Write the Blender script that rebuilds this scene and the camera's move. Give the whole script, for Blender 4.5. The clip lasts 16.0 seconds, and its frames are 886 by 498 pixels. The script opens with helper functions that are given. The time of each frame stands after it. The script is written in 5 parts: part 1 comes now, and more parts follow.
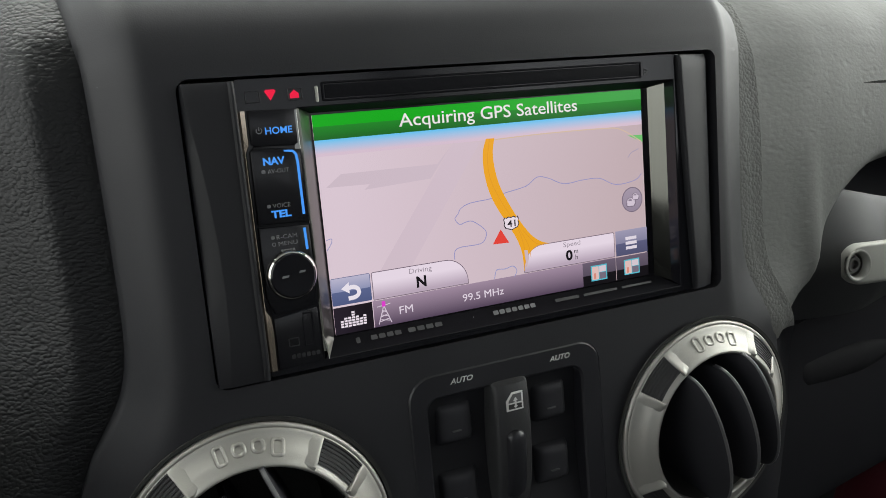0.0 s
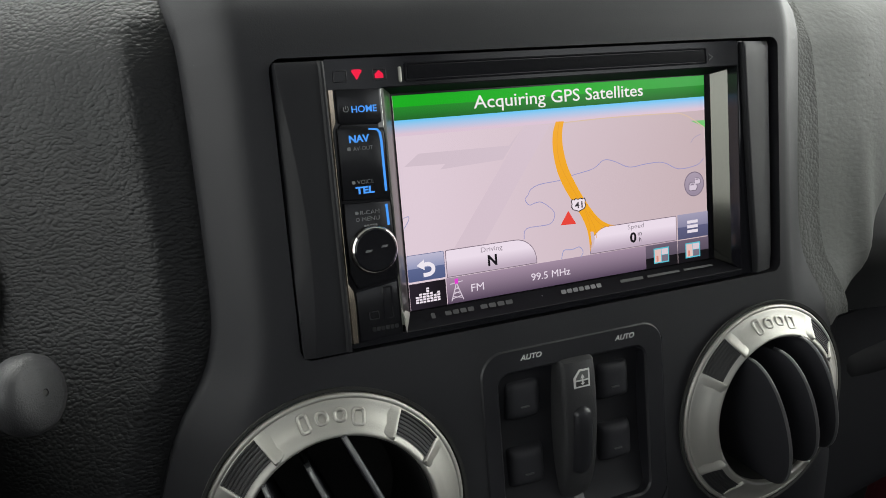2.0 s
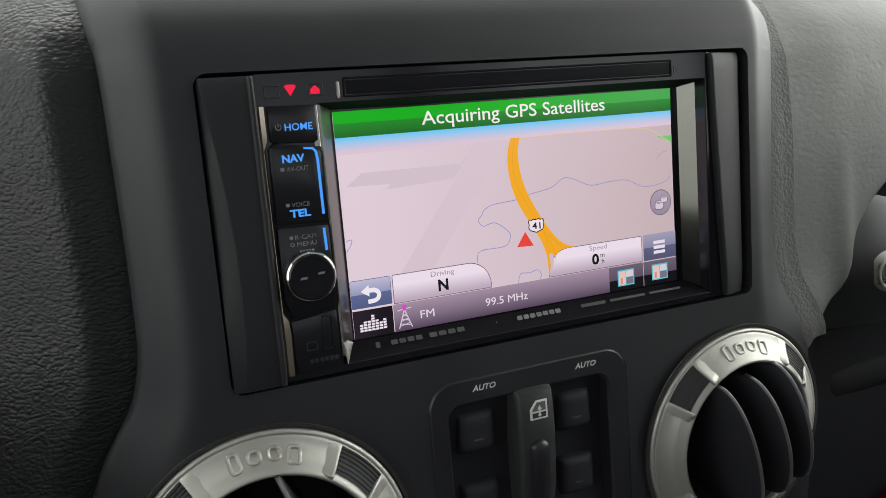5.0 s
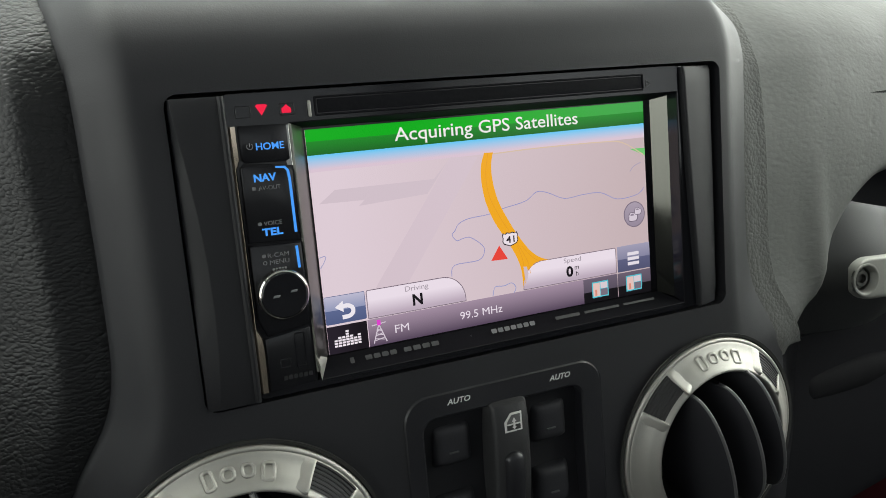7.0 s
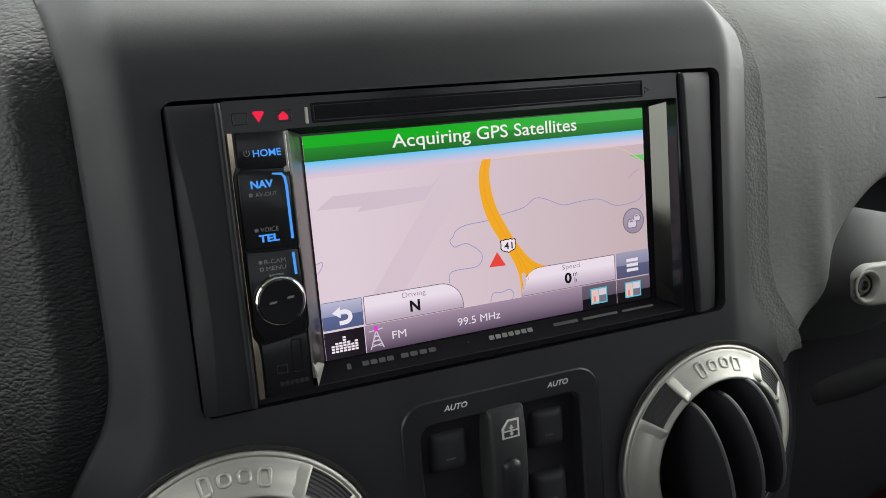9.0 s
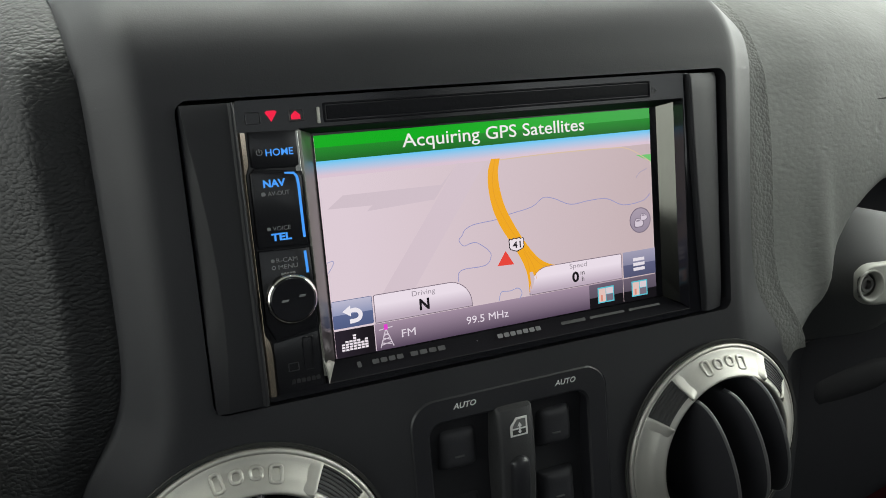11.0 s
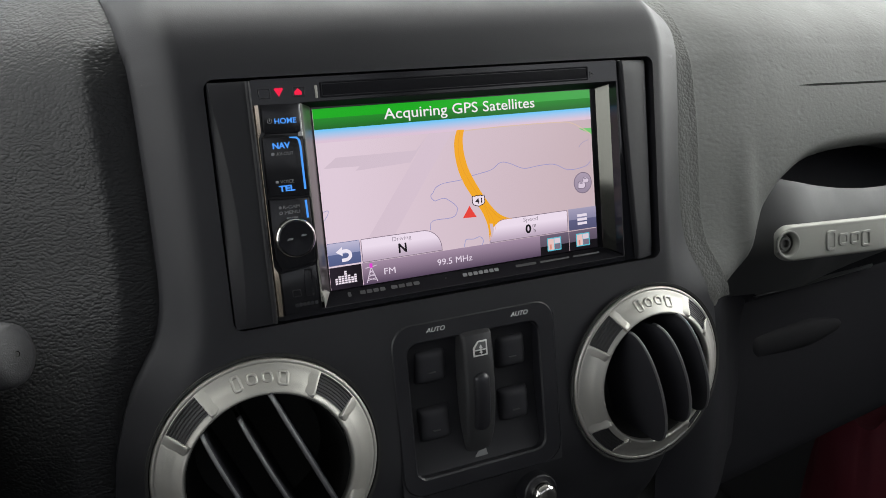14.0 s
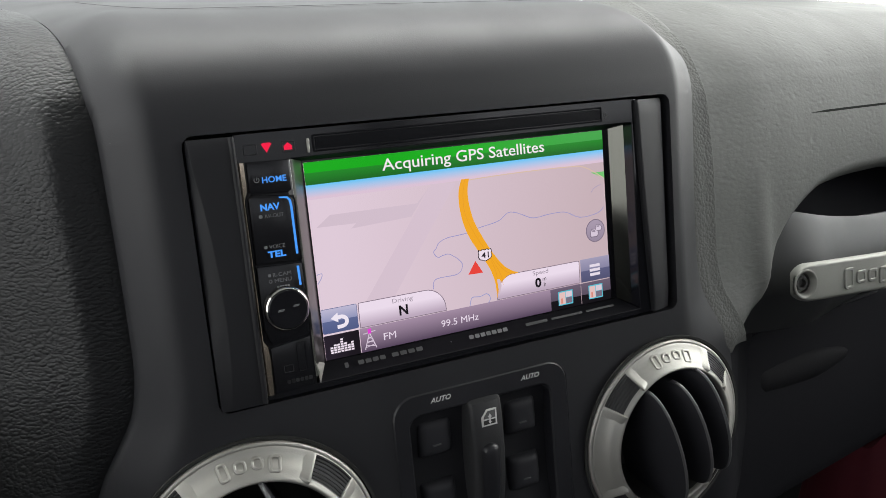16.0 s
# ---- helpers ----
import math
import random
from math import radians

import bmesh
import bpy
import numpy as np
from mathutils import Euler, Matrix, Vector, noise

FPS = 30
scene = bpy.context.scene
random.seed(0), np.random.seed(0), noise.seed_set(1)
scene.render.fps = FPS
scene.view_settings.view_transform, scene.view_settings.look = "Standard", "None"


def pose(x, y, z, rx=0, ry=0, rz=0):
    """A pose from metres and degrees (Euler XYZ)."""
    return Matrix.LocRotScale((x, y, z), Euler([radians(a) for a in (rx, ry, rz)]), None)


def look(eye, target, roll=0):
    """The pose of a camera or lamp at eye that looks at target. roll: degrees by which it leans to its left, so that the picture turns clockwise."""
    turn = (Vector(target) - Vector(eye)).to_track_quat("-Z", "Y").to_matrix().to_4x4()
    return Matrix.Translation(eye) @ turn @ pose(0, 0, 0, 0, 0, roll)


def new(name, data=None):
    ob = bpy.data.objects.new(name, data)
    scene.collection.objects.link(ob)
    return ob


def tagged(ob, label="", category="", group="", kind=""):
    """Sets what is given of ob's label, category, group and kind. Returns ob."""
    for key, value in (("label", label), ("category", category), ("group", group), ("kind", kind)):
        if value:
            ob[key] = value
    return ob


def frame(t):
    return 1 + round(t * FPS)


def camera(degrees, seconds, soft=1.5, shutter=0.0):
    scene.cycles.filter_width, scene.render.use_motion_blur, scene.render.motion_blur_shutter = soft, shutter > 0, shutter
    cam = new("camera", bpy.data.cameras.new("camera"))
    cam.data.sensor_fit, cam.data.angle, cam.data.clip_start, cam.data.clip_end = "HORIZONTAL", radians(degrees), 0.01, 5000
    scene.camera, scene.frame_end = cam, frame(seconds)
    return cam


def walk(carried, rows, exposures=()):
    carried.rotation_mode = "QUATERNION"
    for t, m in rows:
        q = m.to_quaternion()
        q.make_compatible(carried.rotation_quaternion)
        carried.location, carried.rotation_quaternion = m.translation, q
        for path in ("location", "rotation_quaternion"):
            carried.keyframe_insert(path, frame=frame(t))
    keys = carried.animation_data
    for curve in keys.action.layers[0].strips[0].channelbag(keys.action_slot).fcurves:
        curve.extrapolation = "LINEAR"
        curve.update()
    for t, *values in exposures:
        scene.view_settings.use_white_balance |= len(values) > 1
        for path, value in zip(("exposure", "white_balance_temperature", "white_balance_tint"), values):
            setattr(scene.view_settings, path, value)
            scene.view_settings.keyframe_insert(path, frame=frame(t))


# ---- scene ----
cam = camera(58.90, 16.0, soft=0.9)
LEAN = 8.0  # degrees by which the centre stack leans back
HEIGHT = 0.72  # of the screen's middle over the cabin floor
STACK = pose(0, 0, HEIGHT, -LEAN, 0, 0)  # from the stack's own axes (x along it, y into it, z up it) to the world
PATH = [  # seconds, eye, yaw, pitch, roll in the stack's axes
    (0, -0.13916, -0.26400, 0.03398, -23.459, -9.458, -4.988),
    (0.5, -0.14321, -0.26372, 0.03341, -23.345, -9.392, -4.969),
    (1, -0.15109, -0.26264, 0.03118, -23.071, -9.262, -4.889),
    (1.5, -0.16211, -0.26349, 0.02668, -22.622, -9.168, -4.816),
    (2, -0.16295, -0.26313, 0.02823, -22.463, -9.162, -4.684),
    (2.5, -0.16000, -0.26457, 0.02875, -22.195, -9.103, -4.617),
    (3, -0.15194, -0.26225, 0.02845, -22.155, -9.069, -4.629),
    (3.5, -0.15096, -0.25642, 0.02574, -22.233, -9.052, -4.655),
    (4, -0.15213, -0.26153, 0.03015, -22.355, -8.990, -4.715),
    (4.5, -0.14482, -0.25651, 0.03122, -22.460, -9.164, -4.688),
    (4.7, -0.14223, -0.25517, 0.03112, -22.525, -8.975, -4.680),
    (6.8, -0.12968, -0.25315, 0.03325, -22.995, -8.838, -5.135),
    (7, -0.13334, -0.25800, 0.03735, -23.193, -9.173, -4.956),
    (7.5, -0.13131, -0.26170, 0.04019, -23.002, -9.171, -4.899),
    (8, -0.13246, -0.26401, 0.04240, -22.757, -9.114, -4.891),
    (8.5, -0.13285, -0.25868, 0.03971, -22.756, -9.169, -4.802),
    (9, -0.12991, -0.25932, 0.03879, -22.657, -9.016, -4.826),
    (9.2, -0.13120, -0.26046, 0.03720, -22.431, -8.960, -4.812),
    (11.3, -0.13613, -0.25944, 0.04031, -22.922, -9.122, -4.667),
    (11.5, -0.13882, -0.26252, 0.04647, -22.924, -9.202, -4.594),
    (12, -0.14910, -0.29164, 0.04616, -22.948, -9.138, -4.700),
    (12.5, -0.17481, -0.29878, 0.03967, -23.205, -9.206, -4.715),
    (13, -0.17224, -0.29796, 0.04456, -23.214, -9.125, -4.704),
    (13.5, -0.16576, -0.30947, 0.04626, -23.174, -9.308, -4.694),
    (14, -0.15439, -0.32428, 0.02882, -23.273, -9.144, -4.816),
    (14.5, -0.15376, -0.32589, 0.03224, -23.601, -9.166, -4.870),
    (15, -0.16263, -0.31561, 0.04010, -23.910, -9.303, -4.928),
    (15.5, -0.15383, -0.31135, 0.03426, -24.404, -9.388, -5.051),
    (16, -0.14863, -0.28889, 0.05140, -24.931, -9.626, -5.179),
]
walk(cam, [(t, STACK @ pose(x, y, z, 90 + pitch, 0, yaw) @ pose(0, 0, 0, 0, 0, roll)) for t, x, y, z, yaw, pitch, roll in PATH],
     exposures=[(0, -0.09, 6540, 9), (1.1, -0.09, 6550, 9), (1.9, 0, 6560, 9), (4.7, 0, 6560, 9), (7.5, 0, 6580, 5), (9.1, 0, 6520, 8), (11.4, 0, 6580, 5), (12.6, 0, 6530, 10), (14, 0, 6480, 12), (16, 0, 6490, 12)])

# ---- world and light ----
world = bpy.data.worlds.new("sky")
scene.world = world
world.use_nodes = True
wn = world.node_tree.nodes
sky = wn.new("ShaderNodeTexSky")
sky.sky_type, sky.sun_disc, sky.sun_elevation, sky.sun_rotation = "NISHITA", False, radians(48), radians(60)
cloud = wn.new("ShaderNodeHueSaturation")
cloud.inputs["Saturation"].default_value = 0.2
world.node_tree.links.new(sky.outputs[0], cloud.inputs["Color"])
world.node_tree.links.new(cloud.outputs[0], wn["Background"].inputs[0])
wn["Background"].inputs[1].default_value = 0.15

XC = -5.5  # the stack's middle line, mm


def lamp(name, eye, target, wide, high, watts, colour):
    light = bpy.data.lights.new(name, "AREA")
    light.shape, light.size, light.size_y, light.energy, light.color = "RECTANGLE", wide, high, watts, colour
    ob = new(name, light)
    ob.matrix_world = look(eye, target)
    return ob


SUN = bpy.data.lights.new("sun", "SUN")
SUN.energy, SUN.angle, SUN.color = 0.8, radians(20), (1.0, 0.97, 0.92)
new("sun", SUN).matrix_world = look((1.5, 0.8, 3.0), (0, 0, 0))
# the sky's light in the openings: windscreen, passenger's window, driver's window; then rear fill
lamp("windscreen_light", (0.0, 0.215, 1.375), (0.0, -0.06, 0.72), 1.36, 0.17, 12.0, (0.97, 1.0, 0.95))
lamp("passenger_window_light", (0.79, -0.03, 1.035), (0.0, -0.03, 0.90), 1.18, 0.58, 10.4, (0.97, 1.0, 0.95))
lamp("driver_window_light", (-0.79, -0.08, 0.975), (0.0, -0.08, 0.93), 1.14, 0.70, 4.1, (0.98, 1.0, 0.96))
# added fill for the stack's front, set in unseen rear side openings
for side in (-1, 1):
    lamp("rear_side_fill_light", (side * 0.79, -1.10, 1.10), (0.0, -0.2, 0.80), 0.66, 0.46, 0.8, (0.95, 0.98, 1.0))

# ---- materials ----


def material(name, colour, rough, metal=0.0, grain=0.0, scale=800.0, stain=0.0, leather=0.0, wrinkle=0.0, crease_shade=0.6, pebble=1.0, speck=0.0, spec=0.5, stretch=(1, 1, 1)):
    """A dielectric or metal with fine relief, slow mottling of gloss and tone, and (for leather) a creased relief. Scales are per metre."""
    m = bpy.data.materials.new(name)
    m.use_nodes = True
    nodes, link = m.node_tree.nodes, m.node_tree.links.new
    b = nodes["Principled BSDF"]
    b.inputs["Base Color"].default_value = (*colour, 1)
    b.inputs["Roughness"].default_value = rough
    b.inputs["Metallic"].default_value = metal
    b.inputs["Specular IOR Level"].default_value = spec
    place = nodes.new("ShaderNodeTexCoord")
    if stain:
        slow = nodes.new("ShaderNodeTexNoise")
        slow.inputs["Scale"].default_value, slow.inputs["Detail"].default_value = 28.0, 6.0
        link(place.outputs["Object"], slow.inputs["Vector"])
        ramp = nodes.new("ShaderNodeMapRange")
        ramp.inputs[1].default_value, ramp.inputs[2].default_value = 0.3, 0.7
        ramp.inputs[3].default_value, ramp.inputs[4].default_value = rough - stain, rough + stain
        link(slow.outputs["Fac"], ramp.inputs[0])
        link(ramp.outputs[0], b.inputs["Roughness"])
        tone = nodes.new("ShaderNodeMix")
        tone.data_type = "RGBA"
        tone.inputs[6].default_value = (*[c * 0.82 for c in colour], 1)
        tone.inputs[7].default_value = (*[min(1, c * 1.18) for c in colour], 1)
        link(slow.outputs["Fac"], tone.inputs[0])
        out = tone.outputs[2]
        if speck:
            dust = nodes.new("ShaderNodeTexVoronoi")
            dust.inputs["Scale"].default_value = 75.0
            link(place.outputs["Object"], dust.inputs["Vector"])
            near = nodes.new("ShaderNodeMath")
            near.operation, near.inputs[1].default_value = "LESS_THAN", 0.028
            link(dust.outputs["Distance"], near.inputs[0])
            some = nodes.new("ShaderNodeMath")
            some.operation, some.inputs[1].default_value = "GREATER_THAN", 1 - speck
            link(dust.outputs["Color"], some.inputs[0])
            both = nodes.new("ShaderNodeMath")
            both.operation = "MULTIPLY"
            link(near.outputs[0], both.inputs[0])
            link(some.outputs[0], both.inputs[1])
            dusty = nodes.new("ShaderNodeMix")
            dusty.data_type = "RGBA"
            dusty.inputs[7].default_value = (0.30, 0.29, 0.27, 1)
            link(both.outputs[0], dusty.inputs[0])
            link(out, dusty.inputs[6])
            out = dusty.outputs[2]
        link(out, b.inputs["Base Color"])
    if grain or leather:
        mapping = nodes.new("ShaderNodeMapping")
        mapping.inputs["Scale"].default_value = stretch
        link(place.outputs["Object"], mapping.inputs["Vector"])
        bump = nodes.new("ShaderNodeBump")
        bump.inputs["Distance"].default_value = 0.0005 if leather else 0.0004
        bump.inputs["Strength"].default_value = leather or grain
        if leather:
            warp = nodes.new("ShaderNodeTexNoise")
            warp.inputs["Scale"].default_value, warp.inputs["Detail"].default_value = scale * 0.55, 2.0
            link(mapping.outputs[0], warp.inputs["Vector"])
            shift = nodes.new("ShaderNodeVectorMath")
            shift.operation = "SCALE"
            shift.inputs[3].default_value = 0.0005
            link(warp.outputs["Color"], shift.inputs[0])
            add = nodes.new("ShaderNodeVectorMath")
            add.operation = "ADD"
            link(mapping.outputs[0], add.inputs[0])
            link(shift.outputs[0], add.inputs[1])
            flow = nodes.new("ShaderNodeTexNoise")  # the slow wander of the grain
            flow.inputs["Scale"].default_value, flow.inputs["Detail"].default_value = 70.0, 1.0
            link(place.outputs["Object"], flow.inputs["Vector"])
            wander = nodes.new("ShaderNodeVectorMath")
            wander.operation = "MULTIPLY_ADD"
            wander.inputs[1].default_value = (0.0012, 0.0012, 0.0035)
            link(flow.outputs["Color"], wander.inputs[0])
            link(add.outputs[0], wander.inputs[2])
            nets = []
            for size, away, low, wide in ((1.0, 0.0, 0.0, 0.62), (0.55, 3.7, 0.5, 0.6)):  # small lens-shaped pads, in larger groups
                moved = nodes.new("ShaderNodeVectorMath")
                moved.operation, moved.inputs[1].default_value = "ADD", (away, away, away)
                link(wander.outputs[0], moved.inputs[0])
                cells = nodes.new("ShaderNodeTexVoronoi")
                cells.inputs["Scale"].default_value = scale * size
                link(moved.outputs[0], cells.inputs["Vector"])
                dome = nodes.new("ShaderNodeMath")
                dome.operation = "MULTIPLY"
                link(cells.outputs["Distance"], dome.inputs[0])
                link(cells.outputs["Distance"], dome.inputs[1])
                rounded = nodes.new("ShaderNodeMapRange")
                rounded.inputs[1].default_value, rounded.inputs[2].default_value = wide, 0.0
                rounded.inputs[3].default_value = low
                link(dome.outputs[0], rounded.inputs[0])
                nets.append(rounded)
            turned = nodes.new("ShaderNodeMath")
            turned.operation = "MULTIPLY"
            link(nets[0].outputs[0], turned.inputs[0])
            link(nets[1].outputs[0], turned.inputs[1])
            if stain:
                # the creases' shade is put into the base colour
                shaded = nodes.new("ShaderNodeMix")
                shaded.data_type = "RGBA"
                shaded.inputs[6].default_value = (*[c * crease_shade for c in colour], 1)
                link(turned.outputs[0], shaded.inputs[0])
                link(out, shaded.inputs[7])
                link(shaded.outputs[2], b.inputs["Base Color"])
            fine = nodes.new("ShaderNodeTexNoise")
            fine.inputs["Scale"].default_value, fine.inputs["Detail"].default_value = scale * 2.2, 3.0
            link(mapping.outputs[0], fine.inputs["Vector"])
            blend = nodes.new("ShaderNodeMath")
            blend.operation, blend.inputs[1].default_value = "MULTIPLY_ADD", 0.12
            knobs = nodes.new("ShaderNodeMath")
            knobs.operation, knobs.inputs[1].default_value = "MULTIPLY", pebble
            link(turned.outputs[0], knobs.inputs[0])
            link(fine.outputs["Fac"], blend.inputs[0])
            link(knobs.outputs[0], blend.inputs[2])
            if wrinkle:
                # long irregular creases over the pebbles
                crease = nodes.new("ShaderNodeTexNoise")
                crease.noise_type = "RIDGED_MULTIFRACTAL"
                crease.inputs["Scale"].default_value, crease.inputs["Detail"].default_value = scale * 0.42, 3.0
                link(add.outputs[0], crease.inputs["Vector"])
                folded = nodes.new("ShaderNodeMath")
                folded.operation, folded.inputs[1].default_value = "MULTIPLY_ADD", -wrinkle
                link(crease.outputs["Fac"], folded.inputs[0])
                link(blend.outputs[0], folded.inputs[2])
                link(folded.outputs[0], bump.inputs["Height"])
            else:
                link(blend.outputs[0], bump.inputs["Height"])
        else:
            fine = nodes.new("ShaderNodeTexNoise")
            fine.inputs["Scale"].default_value, fine.inputs["Detail"].default_value = scale, 2.0
            link(mapping.outputs[0], fine.inputs["Vector"])
            link(fine.outputs["Fac"], bump.inputs["Height"])
        link(bump.outputs[0], b.inputs["Normal"])
    return m


def glow(name, colour, strength, other=None, low=0.0, high=1.0, axis=2, base=0.0):
    """Lit display or lamp colour; other: a second colour that the first runs into between low and high (mm) along an axis."""
    m = bpy.data.materials.new(name)
    m.use_nodes = True
    nodes, link = m.node_tree.nodes, m.node_tree.links.new
    b = nodes["Principled BSDF"]
    b.inputs["Base Color"].default_value = (base, base, base, 1)
    b.inputs["Roughness"].default_value = 0.22
    b.inputs["Specular IOR Level"].default_value = 0.35
    b.inputs["Emission Color"].default_value = (*colour, 1)
    b.inputs["Emission Strength"].default_value = strength * 0.91
    if other:
        place = nodes.new("ShaderNodeTexCoord")
        apart = nodes.new("ShaderNodeSeparateXYZ")
        link(place.outputs["Object"], apart.inputs[0])
        way = nodes.new("ShaderNodeMapRange")
        way.inputs[1].default_value, way.inputs[2].default_value = low / 1000, high / 1000
        link(apart.outputs[axis], way.inputs[0])
        mix = nodes.new("ShaderNodeMix")
        mix.data_type = "RGBA"
        mix.inputs[6].default_value, mix.inputs[7].default_value = (*colour, 1), (*other, 1)
        link(way.outputs[0], mix.inputs[0])
        link(mix.outputs[2], b.inputs["Emission Color"])
    return m


PLASTIC = material("stack plastic", (0.0175, 0.0175, 0.0205), 0.50, spec=0.41, grain=0.10, scale=1900, stain=0.05, speck=0.07)
# one vinyl in dark and pale tones: uneven window light put into the colours
VINYL_SHADED = material("grained vinyl", (0.0115, 0.012, 0.0132), 0.47, spec=0.42, leather=0.46, crease_shade=0.72, scale=900, stain=0.06, stretch=(0.62, 0.8, 1.0))
VINYL_LIT = material("fine grained vinyl", (0.091, 0.093, 0.089), 0.62, spec=0.19, leather=0.36, wrinkle=1.3, crease_shade=0.95, pebble=0.35, scale=600, stain=0.06, stretch=(0.42, 0.8, 1.15))
EDGE_VINYL_LIT = material("coarse grained vinyl", (0.118, 0.119, 0.114), 0.60, spec=0.22, leather=0.42, crease_shade=0.95, scale=640, stain=0.06)
PANEL = material("kit plastic", (0.011, 0.011, 0.0135), 0.54, spec=0.38, grain=0.08, scale=2200, stain=0.05, speck=0.06)
GLOSS = material("gloss black", (0.009, 0.009, 0.0115), 0.13, spec=0.42, stain=0.03)
SATIN = material("satin black", (0.014, 0.014, 0.0172), 0.40, grain=0.1, scale=2500, stain=0.05)
DARK = material("deep black plastic", (0.030, 0.030, 0.0287), 0.66, spec=0.35, grain=0.2, scale=1200, stain=0.05)
VANE = material("vane black", (0.024, 0.024, 0.028), 0.55, spec=0.2, grain=0.15, scale=1500, stain=0.05)
RUBBER = material("ribbed rubber", (0.018, 0.018, 0.019), 0.62, grain=0.3, scale=2600, stain=0.05)
SILVER = material("satin silver paint", (0.45, 0.44, 0.405), 0.50, metal=0.7, grain=0.12, scale=3000, stain=0.05)
BAR_SILVER = material("satin grey paint", (0.26, 0.26, 0.24), 0.56, metal=0.5, grain=0.12, scale=3000, stain=0.05)
CHROME = material("chrome", (0.72, 0.70, 0.66), 0.10, metal=1.0, stain=0.03)
# chrome with a brown cabin reflection tinted into its colour
GLINT_CHROME = material("chrome with brown reflection", (0.74, 0.62, 0.50), 0.22, metal=1.0, stain=0.04)
SMOKE = material("smoked chrome", (0.30, 0.30, 0.29), 0.16, metal=1.0, stain=0.04)
MIRROR = material("dark mirror gloss", (0.115, 0.117, 0.106), 0.09, metal=1.0, stain=0.02)
SMOKE_DARK = material("dark smoked metal", (0.17, 0.17, 0.155), 0.34, metal=1.0, stain=0.04)
GREY = material("soft grey plastic", (0.10, 0.10, 0.10), 0.48, grain=0.2, scale=1500, stain=0.05)
PLATE_GREY = material("handle backing plastic", (0.032, 0.033, 0.034), 0.52, spec=0.32, grain=0.08, scale=1500, stain=0.05)
GREY_DARK = material("grained grey plastic", (0.027, 0.027, 0.029), 0.5, grain=0.35, scale=1800, stain=0.05)
PRINT = material("white print", (0.62, 0.62, 0.60), 0.5, stain=0.03)
FAINT = material("grey print", (0.17, 0.17, 0.175), 0.5, stain=0.03)
DIM = material("dim grey print", (0.06, 0.06, 0.063), 0.5, stain=0.03)
MARK_DIM = material("faint grey print", (0.032, 0.032, 0.034), 0.5, stain=0.03)
KEY = material("glossy key black", (0.010, 0.010, 0.012), 0.20, spec=0.42, stain=0.03)
MARK = material("moulded mark", (0.022, 0.022, 0.024), 0.3, stain=0.03)
# near-black, so that the glove box and pocket hold their shade in the colour
MATTE = material("matte black moulding", (0.010, 0.010, 0.0122), 0.78, spec=0.08, grain=0.2, scale=900, stain=0.04)
PULL = material("black moulding with painted shade", (0.009, 0.009, 0.0105), 0.75, spec=0.1, grain=0.2, scale=900, stain=0.04)
SEAM = material("black seam", (0.006, 0.006, 0.006), 0.9, spec=0.1, stain=0.02)
STEEL = material("dull steel", (0.13, 0.13, 0.125), 0.42, metal=0.9, stain=0.05)
# paler than the vanes: the light on their edges, put into the colour
EDGE_GLINT = material("worn vane edge", (0.085, 0.085, 0.088), 0.38, stain=0.05)
RED_CLOTH = material("dark red cloth", (0.075, 0.003, 0.010), 0.85, grain=0.6, scale=900, stain=0.08)
CARPET = material("black carpet", (0.012, 0.012, 0.013), 0.95, grain=1.0, scale=700, stain=0.03)
HEADLINER = material("grey headliner", (0.34, 0.34, 0.33), 0.9, grain=0.5, scale=900, stain=0.05)
TRIM = material("cabin trim", (0.05, 0.05, 0.052), 0.6, grain=0.3, scale=900, stain=0.06)
GLASS = bpy.data.materials.new("window glass")
GLASS.use_nodes = True
_g = GLASS.node_tree.nodes["Principled BSDF"]
_g.inputs["Transmission Weight"].default_value, _g.inputs["Roughness"].default_value, _g.inputs["IOR"].default_value = 1.0, 0.0, 1.45
BLUE = glow("blue key light", (0.07, 0.34, 1.0), 1.05)
RED = glow("red key light", (1.0, 0.005, 0.06), 0.95)
DAY = glow("bright overcast distance", (0.95, 1.0, 0.98), 2.2)



def srgb(r, g, b):
    return tuple(((c / 255 + 0.055) / 1.055) ** 2.4 if c > 10 else c / 255 / 12.92 for c in (r, g, b))


# ---- mesh helpers (millimetres in, metres out) ----


def part(name, bm, mat, parent=None, label="", smooth=35.0):
    me = bpy.data.meshes.new(name)
    bmesh.ops.transform(bm, matrix=Matrix.Scale(0.001, 4), verts=bm.verts)
    bm.to_mesh(me)
    bm.free()
    me.materials.append(mat)
    if smooth:
        me.shade_smooth()
        me.set_sharp_from_angle(angle=radians(smooth))
    ob = new(name, me)
    ob.parent = parent
    if label:
        ob["label"] = label
    return ob


def thing(name, label, category, group="", kind=""):
    return tagged(new(name), label, category, group, kind)


def offset(poly, d):
    """The closed outline moved inwards by d (outline anticlockwise seen from the front, x right and z up)."""
    out = []
    for i, (x, z) in enumerate(poly):
        ax, az = poly[i - 1]
        bx, bz = poly[(i + 1) % len(poly)]
        e1, e2 = Vector((x - ax, z - az)).normalized(), Vector((bx - x, bz - z)).normalized()
        n1, n2 = Vector((-e1.y, e1.x)), Vector((-e2.y, e2.x))
        n = (n1 + n2)
        n = n / max(0.3, n.length_squared / 2)
        out.append((x + n.x * d, z + n.y * d))
    return out


